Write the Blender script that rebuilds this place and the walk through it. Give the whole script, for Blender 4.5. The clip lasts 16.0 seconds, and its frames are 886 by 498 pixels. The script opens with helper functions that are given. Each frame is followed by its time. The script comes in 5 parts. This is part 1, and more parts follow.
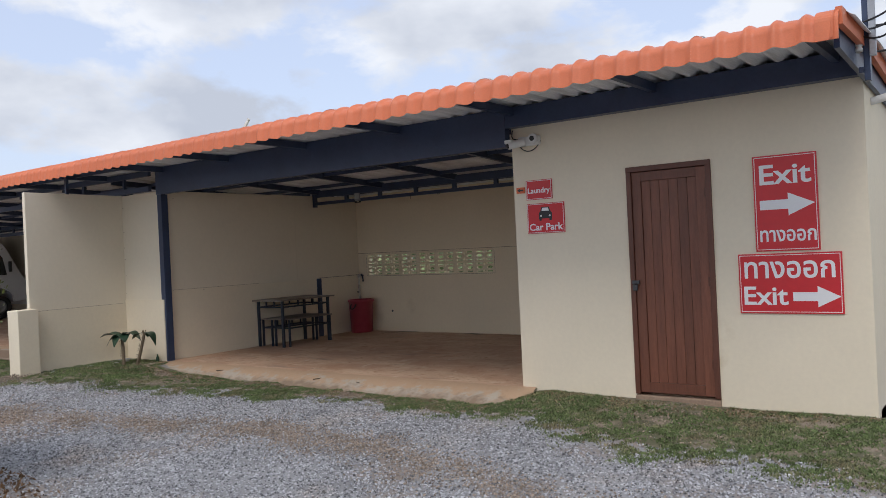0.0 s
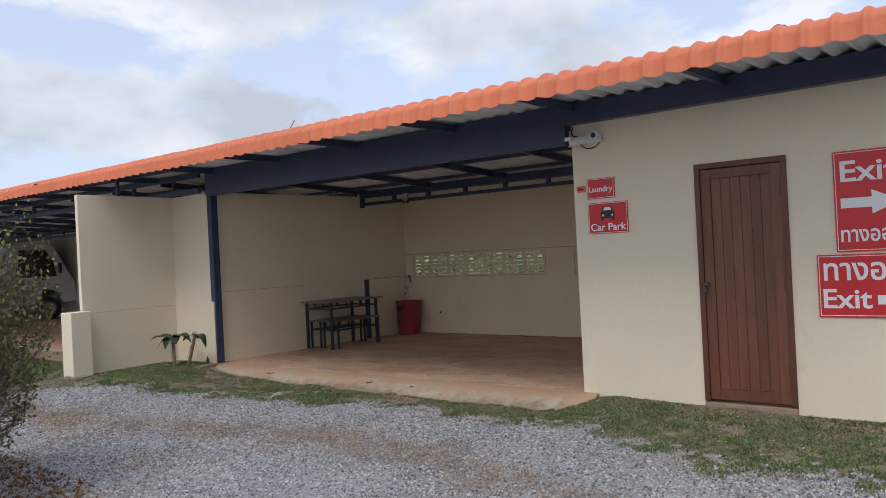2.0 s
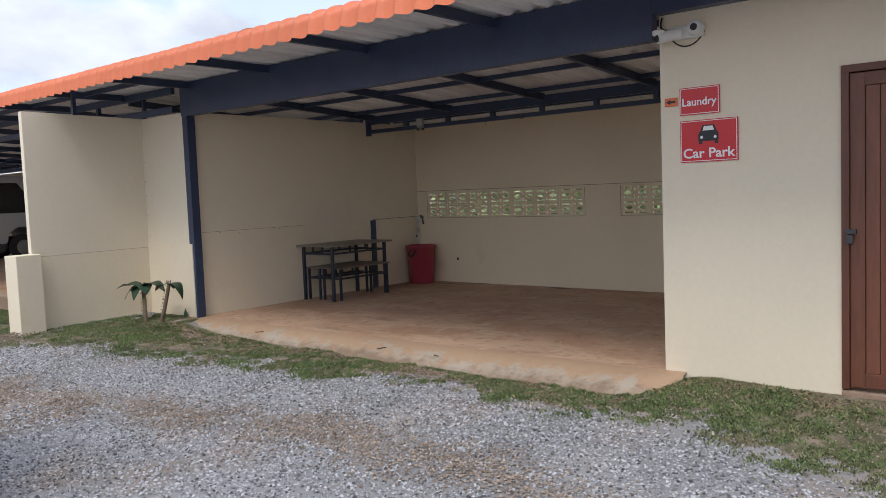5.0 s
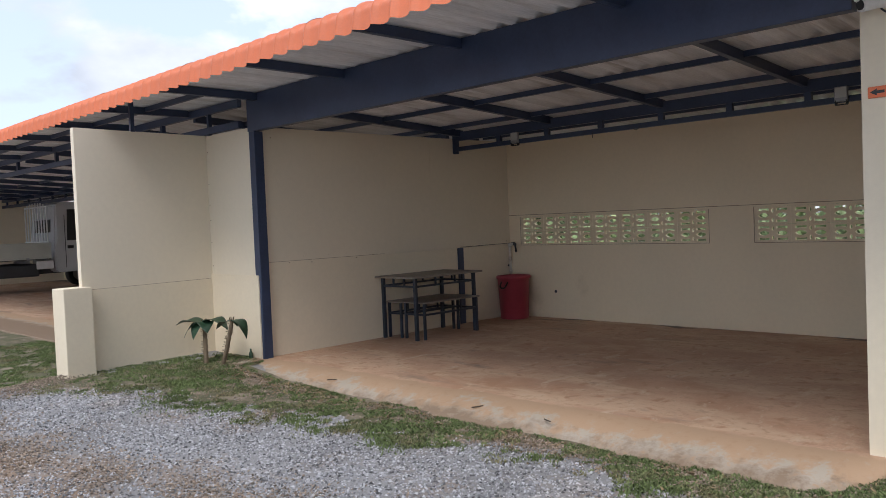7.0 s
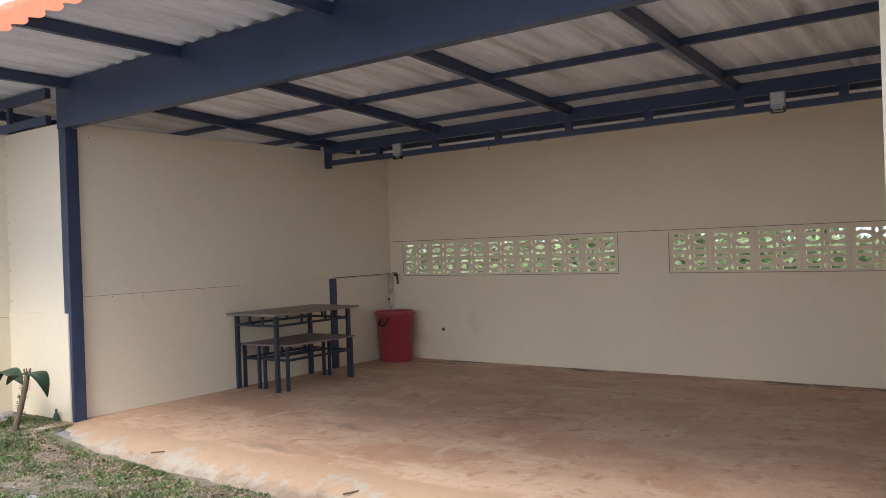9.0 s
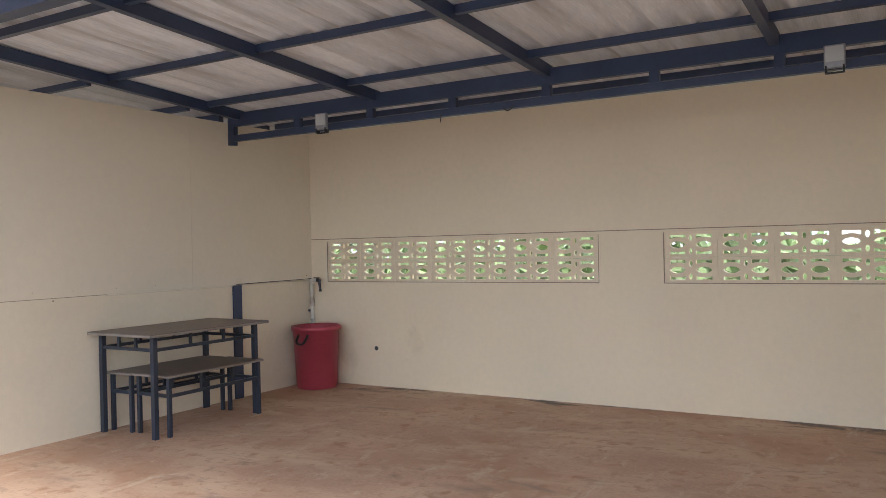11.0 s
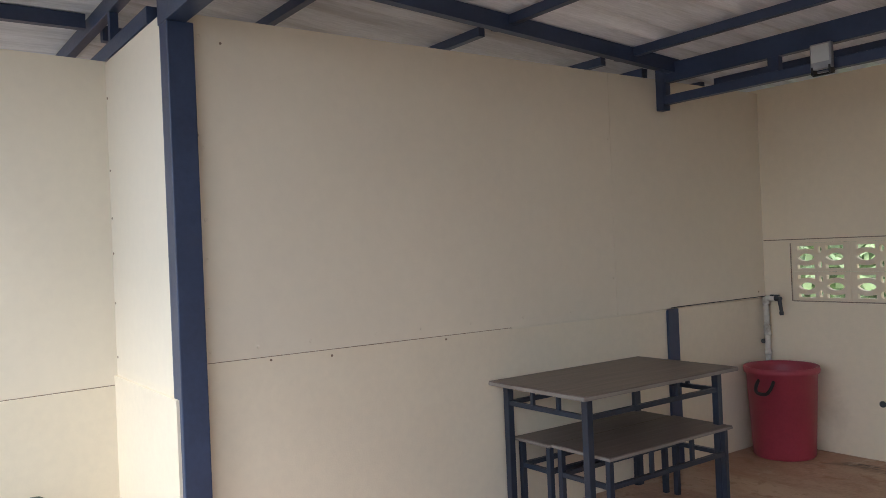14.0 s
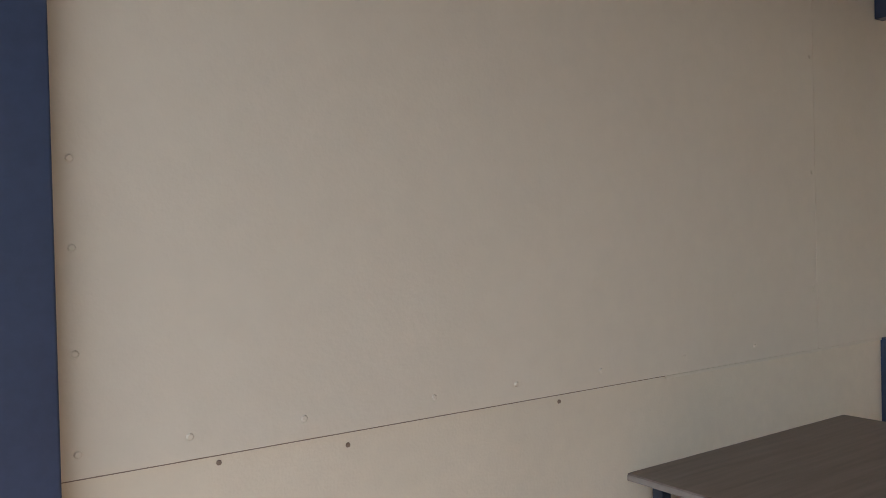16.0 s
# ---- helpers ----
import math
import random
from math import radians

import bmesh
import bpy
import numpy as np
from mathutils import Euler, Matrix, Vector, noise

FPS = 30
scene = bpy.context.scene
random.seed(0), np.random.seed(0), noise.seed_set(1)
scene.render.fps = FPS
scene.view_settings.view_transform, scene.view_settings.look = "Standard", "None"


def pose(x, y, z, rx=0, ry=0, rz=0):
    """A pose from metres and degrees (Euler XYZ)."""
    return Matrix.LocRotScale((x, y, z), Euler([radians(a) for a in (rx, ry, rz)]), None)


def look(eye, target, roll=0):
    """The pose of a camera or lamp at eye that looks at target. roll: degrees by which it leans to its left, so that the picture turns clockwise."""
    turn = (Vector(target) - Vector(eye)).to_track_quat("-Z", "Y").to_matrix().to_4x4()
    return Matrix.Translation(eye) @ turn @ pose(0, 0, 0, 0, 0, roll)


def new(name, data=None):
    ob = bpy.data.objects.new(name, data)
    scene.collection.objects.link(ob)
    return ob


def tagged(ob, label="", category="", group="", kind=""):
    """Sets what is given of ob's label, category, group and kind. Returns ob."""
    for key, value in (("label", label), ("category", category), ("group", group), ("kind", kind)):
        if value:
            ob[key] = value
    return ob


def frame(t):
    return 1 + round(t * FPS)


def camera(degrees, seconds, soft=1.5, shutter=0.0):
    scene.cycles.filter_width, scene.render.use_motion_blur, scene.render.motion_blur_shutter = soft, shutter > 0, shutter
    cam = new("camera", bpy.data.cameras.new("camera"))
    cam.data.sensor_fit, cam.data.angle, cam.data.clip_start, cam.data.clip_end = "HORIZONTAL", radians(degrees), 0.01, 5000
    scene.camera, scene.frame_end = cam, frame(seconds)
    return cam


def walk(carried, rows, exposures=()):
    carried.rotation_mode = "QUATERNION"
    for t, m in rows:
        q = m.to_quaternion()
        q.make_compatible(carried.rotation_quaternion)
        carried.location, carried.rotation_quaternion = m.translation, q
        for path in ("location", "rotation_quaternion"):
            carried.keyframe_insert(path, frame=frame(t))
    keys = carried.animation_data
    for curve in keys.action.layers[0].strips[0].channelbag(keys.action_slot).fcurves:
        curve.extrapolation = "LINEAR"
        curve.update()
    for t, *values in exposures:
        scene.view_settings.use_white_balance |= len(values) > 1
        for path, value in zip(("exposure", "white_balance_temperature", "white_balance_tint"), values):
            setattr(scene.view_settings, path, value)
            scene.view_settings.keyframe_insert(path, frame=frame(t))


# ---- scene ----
cam = camera(58.1, 16.0, soft=0.7)
PATH = [
    (0, (4.1, -6.688, 1.372), (2.902, -5.086, 1.374), -2.72),
    (0.5, (4.068, -6.685, 1.363), (2.82, -5.123, 1.334), -2.52),
    (1, (4.068, -6.682, 1.405), (2.795, -5.139, 1.385), -2.62),
    (1.5, (3.992, -6.68, 1.398), (2.708, -5.147, 1.391), -2.72),
    (2, (3.821, -6.637, 1.396), (2.55, -5.093, 1.402), -2.92),
    (2.5, (3.625, -6.433, 1.356), (2.366, -4.879, 1.364), -3.12),
    (3, (3.386, -6.236, 1.338), (2.129, -4.68, 1.31), -2.92),
    (3.5, (3.147, -6.052, 1.342), (1.896, -4.5, 1.187), -3.02),
    (6, (1.894, -5.01, 1.34), (0.622, -3.471, 1.221), -2.0),
    (6.5, (1.642, -4.818, 1.307), (0.341, -3.302, 1.21), -2.4),
    (7, (1.399, -4.546, 1.339), (-0.014, -3.133, 1.269), -2.4),
    (7.5, (1.142, -4.374, 1.315), (-0.326, -3.016, 1.259), -2.5),
    (8, (0.932, -4.106, 1.292), (-0.458, -2.668, 1.245), -2.2),
    (8.5, (0.73, -3.779, 1.282), (-0.606, -2.291, 1.253), -1.9),
    (9, (0.423, -3.469, 1.273), (-0.755, -1.852, 1.272), -2.0),
    (9.5, (0.164, -3.101, 1.271), (-0.902, -1.409, 1.253), -2.1),
    (12, (-1.289, -1.677, 1.31), (-2.31, 0.042, 1.32), -1.1),
    (12.5, (-1.631, -1.527, 1.355), (-2.986, -0.056, 1.375), -1.4),
    (13, (-1.946, -1.396, 1.374), (-3.435, -0.061, 1.396), -2.7),
    (13.5, (-2.256, -1.219, 1.384), (-3.858, -0.022, 1.414), -2.6),
    (14, (-2.593, -1.079, 1.396), (-4.214, 0.094, 1.401), -2.4),
    (14.5, (-2.925, -0.83, 1.344), (-4.559, 0.323, 1.335), -2.7),
    (15, (-3.362, -0.612, 1.322), (-5.004, 0.53, 1.303), -2.7),
    (15.5, (-3.779, -0.392, 1.358), (-5.415, 0.758, 1.311), -2.5),
    (16, (-4.195, -0.236, 1.399), (-5.838, 0.903, 1.375), -1.4),
]
EXPOSURES = [(0, 0.43, 6520, 12), (2.5, 0.45, 6520, 12), (3.0, 0.50, 6520, 12), (3.5, 0.70, 6520, 12), (6, 0.78, 6490, 12), (7.5, 0.84, 6450, 12), (8.0, 1.15, 6450, 12), (8.5, 1.30, 6430, 12),
             (9.0, 1.62, 6380, 12), (9.5, 2.08, 6300, 11), (10.5, 2.15, 6330, 11), (12.0, 2.40, 6340, 11), (12.6, 2.32, 6150, 10), (13.0, 2.05, 6150, 10), (13.5, 1.93, 6150, 10), (14.0, 1.88, 6120, 10), (16, 1.92, 6100, 10)]
walk(cam, [(t, look(eye, target, roll)) for t, eye, target, roll in PATH], EXPOSURES)

# ---- world and sun ----
SUN_ELEV, SUN_TURN = radians(54), radians(163)
world = bpy.data.worlds.new("sky")
scene.world = world
world.use_nodes = True
wn, wl = world.node_tree.nodes, world.node_tree.links
wn.clear()
w_out = wn.new("ShaderNodeOutputWorld")
w_bg = wn.new("ShaderNodeBackground")
w_sky = wn.new("ShaderNodeTexSky")
w_sky.sky_type = "NISHITA"
w_sky.sun_disc = False
w_sky.sun_elevation, w_sky.sun_rotation = SUN_ELEV, SUN_TURN
w_sky.dust_density = 2.0
w_tc = wn.new("ShaderNodeTexCoord")
w_map = wn.new("ShaderNodeMapping")
w_map.inputs["Location"].default_value = (0.35, 0.1, 0.0)
w_map.inputs["Scale"].default_value = (1.0, 1.0, 1.9)
w_noise = wn.new("ShaderNodeTexNoise")
w_noise.inputs["Scale"].default_value = 3.7
w_noise.inputs["Detail"].default_value = 12.0
w_noise.inputs["Roughness"].default_value = 0.56
w_noise.inputs["Distortion"].default_value = 0.12
w_ramp = wn.new("ShaderNodeValToRGB")
w_ramp.color_ramp.elements[0].position = 0.45
w_ramp.color_ramp.elements[1].position = 0.525
w_noise2 = wn.new("ShaderNodeTexNoise")
w_noise2.inputs["Scale"].default_value = 4.6
w_noise2.inputs["Detail"].default_value = 10.0
w_cloud = wn.new("ShaderNodeValToRGB")
w_cloud.color_ramp.elements[0].color = (3.25, 3.6, 4.2, 1)
w_cloud.color_ramp.elements[1].color = (5.15, 5.45, 5.85, 1)
w_cloud.color_ramp.elements[0].position, w_cloud.color_ramp.elements[1].position = 0.36, 0.60
w_haze = wn.new("ShaderNodeMix")
w_haze.data_type = "RGBA"
w_haze.inputs["Factor"].default_value = 0.62
w_haze.inputs["B"].default_value = (4.4, 5.0, 6.3, 1)
w_mix = wn.new("ShaderNodeMix")
w_mix.data_type = "RGBA"
wl.new(w_tc.outputs["Generated"], w_map.inputs["Vector"])
wl.new(w_map.outputs["Vector"], w_noise.inputs["Vector"])
wl.new(w_map.outputs["Vector"], w_noise2.inputs["Vector"])
wl.new(w_noise.outputs["Fac"], w_ramp.inputs["Fac"])
wl.new(w_noise2.outputs["Fac"], w_cloud.inputs["Fac"])
wl.new(w_sky.outputs["Color"], w_haze.inputs["A"])
wl.new(w_ramp.outputs["Color"], w_mix.inputs["Factor"])
wl.new(w_haze.outputs["Result"], w_mix.inputs["A"])
wl.new(w_cloud.outputs["Color"], w_mix.inputs["B"])
wl.new(w_mix.outputs["Result"], w_bg.inputs["Color"])
w_bg.inputs["Strength"].default_value = 0.125
wl.new(w_bg.outputs["Background"], w_out.inputs["Surface"])

sun_data = bpy.data.lights.new("sun", "SUN")
sun_data.energy, sun_data.angle, sun_data.color = 1.05, radians(25), (1.0, 0.96, 0.9)
sun_dir = Vector((math.sin(SUN_TURN) * math.cos(SUN_ELEV), math.cos(SUN_TURN) * math.cos(SUN_ELEV), math.sin(SUN_ELEV)))
sun = new("sun", sun_data)
sun.matrix_world = look(sun_dir * 60, (0, 0, 0))


# ---- materials ----
def material(name, base, rough=0.7, metal=0.0, spread=0.12, scale=3.0, fine=60.0, bump=0.15, bump_scale=None,
             stain=None, stain_at=0.6, stain_scale=1.2, by_object=0.0, by_island=0.0, coord="Object", stretch=(1, 1, 1)):
    """Two scales of variation, an optional stain colour and fine relief."""
    m = bpy.data.materials.new(name)
    m.use_nodes = True
    nodes, links = m.node_tree.nodes, m.node_tree.links
    bsdf = nodes["Principled BSDF"]
    tc = nodes.new("ShaderNodeTexCoord")
    mp = nodes.new("ShaderNodeMapping")
    mp.inputs["Scale"].default_value = stretch
    links.new(tc.outputs[coord], mp.inputs["Vector"])
    vec = mp.outputs["Vector"]

    def noise_tex(s, detail=5.0, rough_=0.55):
        n = nodes.new("ShaderNodeTexNoise")
        n.inputs["Scale"].default_value, n.inputs["Detail"].default_value, n.inputs["Roughness"].default_value = s, detail, rough_
        links.new(vec, n.inputs["Vector"])
        return n.outputs["Fac"]

    def blend(fac, a, b, kind="MIX"):
        mx = nodes.new("ShaderNodeMix")
        mx.data_type, mx.blend_type = "RGBA", kind
        for value, socket in ((fac, "Factor"), (a, "A"), (b, "B")):
            if isinstance(value, (tuple, float)):
                mx.inputs[socket].default_value = value
            else:
                links.new(value, mx.inputs[socket])
        return mx.outputs["Result"]

    def ramp(fac, lo, hi):
        r = nodes.new("ShaderNodeMapRange")
        r.inputs["From Min"].default_value, r.inputs["From Max"].default_value = lo, hi
        links.new(fac, r.inputs["Value"])
        return r.outputs["Result"]

    dark = tuple(c * (1 - spread) for c in base) + (1,)
    light = tuple(min(1, c * (1 + spread)) for c in base) + (1,)
    col = blend(ramp(noise_tex(scale), 0.3, 0.7), dark, light)
    fine_fac = noise_tex(fine, 3.0)
    col = blend(0.35, col, blend(ramp(fine_fac, 0.3, 0.7), tuple(c * (1 - 1.4 * spread) for c in base) + (1,), light))
    if stain:
        col = blend(ramp(noise_tex(stain_scale, 8.0, 0.62), stain_at, stain_at + 0.16), col, tuple(stain) + (1,))
    if by_object or by_island:
        src = nodes.new("ShaderNodeObjectInfo") if by_object else nodes.new("ShaderNodeNewGeometry")
        out = src.outputs["Random"] if by_object else src.outputs["Random Per Island"]
        k = by_object or by_island
        hsv = nodes.new("ShaderNodeHueSaturation")
        r = nodes.new("ShaderNodeMapRange")
        r.inputs["To Min"].default_value, r.inputs["To Max"].default_value = 1 - k, 1 + k
        links.new(out, r.inputs["Value"])
        links.new(r.outputs["Result"], hsv.inputs["Value"])
        links.new(col, hsv.inputs["Color"])
        col = hsv.outputs["Color"]
    links.new(col, bsdf.inputs["Base Color"])
    bsdf.inputs["Metallic"].default_value = metal
    rr = nodes.new("ShaderNodeMapRange")
    rr.inputs["To Min"].default_value, rr.inputs["To Max"].default_value = max(0.02, rough - 0.08), min(1, rough + 0.08)
    links.new(fine_fac, rr.inputs["Value"])
    links.new(rr.outputs["Result"], bsdf.inputs["Roughness"])
    if bump:
        b = nodes.new("ShaderNodeBump")
        b.inputs["Strength"].default_value, b.inputs["Distance"].default_value = bump, 0.01
        links.new(noise_tex(bump_scale or fine, 4.0), b.inputs["Height"])
        links.new(b.outputs["Normal"], bsdf.inputs["Normal"])
    return m


CREAM = (0.78, 0.69, 0.53)
M_WALL = material("cream_wall_paint", CREAM, 0.75, spread=0.05, scale=1.3, fine=25, bump=0.12, bump_scale=140, stain=(0.60, 0.50, 0.34), stain_at=0.63, stain_scale=0.9)
# cream paint again, made warmer to carry light bounced off the red-brown floor
M_BACK = material("cream_paint_floor_bounce", (0.80, 0.68, 0.495), 0.75, spread=0.05, scale=1.1, fine=22, bump=0.12, bump_scale=140, stain=(0.60, 0.48, 0.32), stain_at=0.62, stain_scale=0.8)
M_BOARD = material("cream_board_paint", (0.77, 0.69, 0.545), 0.6, spread=0.04, scale=1.0, fine=18, bump=0.08, bump_scale=90, stain=(0.60, 0.51, 0.37), stain_at=0.64, stain_scale=0.7)
M_SILL = material("earthy_concrete", (0.30, 0.21, 0.15), 0.9, spread=0.25, scale=8, bump=0.3)
M_GAP = material("dark_joint", (0.27, 0.20, 0.14), 0.9)
M_NAVY = material("navy_steel_paint", (0.034, 0.052, 0.103), 0.38, spread=0.2, scale=4, fine=40, bump=0.05, stain=(0.05, 0.07, 0.13), stain_at=0.6)
M_SHEET = material("grey_fibre_cement", (0.79, 0.80, 0.82), 0.85, spread=0.2, scale=1.4, fine=24, bump=0.15, stain=(0.50, 0.485, 0.47), stain_at=0.54, stain_scale=1.1, by_object=0.10, stretch=(9.0, 0.45, 1.0))
M_ORANGE = material("orange_tile_glaze", (0.66, 0.175, 0.075), 0.5, spread=0.1, scale=5, fine=90, bump=0.1, stain=(0.56, 0.16, 0.08), stain_at=0.6, by_object=0.05)
M_GRAVEL = material("gravel_bed", (0.28, 0.28, 0.285), 0.95, spread=0.3, scale=1.1, fine=75, bump=0.9, bump_scale=55, stain=(0.26, 0.19, 0.135), stain_at=0.50, stain_scale=0.8)
M_STONE = material("crushed_stone", (0.315, 0.318, 0.335), 0.85, spread=0.25, scale=14, fine=120, bump=0.2, by_island=0.80, stain=(0.34, 0.27, 0.21), stain_at=0.54, stain_scale=0.6)
M_EARTH = material("brown_earth_crumb", (0.28, 0.222, 0.175), 0.95, spread=0.3, scale=6, fine=60, bump=0.2, by_island=0.5)
M_GRASS = material("grass_blade", (0.128, 0.172, 0.064), 0.85, spread=0.3, scale=2.2, fine=20, bump=0, by_island=0.55, stain=(0.22, 0.19, 0.11), stain_at=0.50, stain_scale=2.4)
M_TURF = material("turf_earth", (0.115, 0.112, 0.062), 0.95, spread=0.35, scale=4, fine=70, bump=0.7, bump_scale=60, stain=(0.25, 0.205, 0.155), stain_at=0.48, stain_scale=4.5)
M_LITTER = material("dry_leaf_litter", (0.17, 0.095, 0.045), 0.9, spread=0.3, scale=9, fine=60, bump=0.2, by_island=0.45)
M_STRAW = material("pale_dry_leaf", (0.24, 0.175, 0.105), 0.9, spread=0.3, scale=9, fine=60, bump=0.1, by_island=0.5)
M_TWIG = material("grey_twig_bark", (0.10, 0.075, 0.055), 0.9, spread=0.3, scale=12, fine=80, bump=0.2)
M_LEAF = material("bush_leaf", (0.10, 0.115, 0.03), 0.55, spread=0.3, scale=6, fine=40, bump=0, by_island=0.5, stain=(0.25, 0.22, 0.07), stain_at=0.58, stain_scale=2.5)
M_PLANT = material("dark_green_leaf", (0.022, 0.058, 0.03), 0.45, spread=0.3, scale=14, fine=60, bump=0.1)
M_STEM = material("spiny_stem_bark", (0.17, 0.13, 0.085), 0.9, spread=0.3, scale=18, fine=90, bump=0.4)
M_DOOR = material("brown_wood", (0.165, 0.060, 0.034), 0.45, spread=0.3, scale=3.0, fine=26, bump=0.12, stretch=(9, 9, 0.9), by_object=0.14)
M_FRAMEWOOD = material("brown_frame_wood", (0.12, 0.042, 0.024), 0.45, spread=0.25, scale=3, fine=30, bump=0.1, stretch=(8, 8, 1))
M_RED = material("red_sign_face", (0.60, 0.022, 0.028), 0.35, spread=0.06, scale=4, fine=30, bump=0)
M_WHITE = material("white_sign_film", (0.80, 0.80, 0.80), 0.4, spread=0.03, bump=0)
M_BLACK = material("black_sign_film", (0.015, 0.015, 0.017), 0.4, spread=0.1, bump=0)
M_ORANGE_SIGN = material("orange_sign_film", (0.72, 0.16, 0.05), 0.4, spread=0.05, bump=0)
M_ALU = material("grey_metal", (0.35, 0.36, 0.38), 0.4, 0.7, spread=0.15, bump=0.05)
M_PLASTIC = material("white_plastic", (0.70, 0.70, 0.68), 0.45, spread=0.08, scale=8, bump=0.02)
M_PVC = material("old_white_pipe", (0.62, 0.58, 0.51), 0.55, spread=0.15, scale=14, fine=60, bump=0.1, stain=(0.27, 0.21, 0.15), stain_at=0.60, stain_scale=9)
M_BUCKET = material("red_plastic", (0.37, 0.05, 0.075), 0.42, spread=0.12, scale=5, fine=60, bump=0.05, stain=(0.33, 0.07, 0.08), stain_at=0.6, stain_scale=5)
M_RUBBER = material("black_rubber", (0.02, 0.02, 0.022), 0.75, spread=0.2, bump=0.1)
M_CARWHITE = material("white_car_paint", (0.54, 0.55, 0.56), 0.25, spread=0.04, bump=0)
M_CARGREY = material("grey_chassis", (0.05, 0.052, 0.056), 0.6, spread=0.2, bump=0.05)
M_TRAY = material("weathered_tray_paint", (0.52, 0.53, 0.47), 0.5, spread=0.1, scale=3, bump=0.05, stain=(0.36, 0.33, 0.25), stain_at=0.6)
M_GLASSDARK = material("tinted_glass", (0.012, 0.014, 0.018), 0.08, spread=0.05, bump=0)
M_LAMPGLASS = material("lamp_glass", (0.55, 0.57, 0.55), 0.2, spread=0.05, bump=0)
M_TABLE = material("grey_brown_laminate", (0.17, 0.13, 0.108), 0.42, spread=0.3, scale=2.0, fine=18, bump=0.04, stretch=(22, 1.2, 5), stain=(0.20, 0.16, 0.135), stain_at=0.6, stain_scale=1.4)
M_EDGE = material("laminate_edge", (0.26, 0.23, 0.20), 0.6, spread=0.15, bump=0)
M_STEEL = material("dark_blue_steel", (0.022, 0.032, 0.052), 0.38, spread=0.2, scale=6, fine=60, bump=0.04)
M_FIELD = material("meadow", (0.22, 0.30, 0.10), 0.9, spread=0.35, scale=0.6, fine=6, bump=0.3, stain=(0.24, 0.23, 0.10), stain_at=0.55, stain_scale=0.4)
M_PALEGRASS = material("sunlit_grass", (0.34, 0.40, 0.15), 0.8, spread=0.3, scale=1.5, fine=20, bump=0, by_island=0.35, stain=(0.42, 0.38, 0.2), stain_at=0.56)
M_FARLEAF = material("far_foliage", (0.25, 0.32, 0.15), 0.8, spread=0.35, scale=1.5, fine=12, bump=0, by_island=0.45)


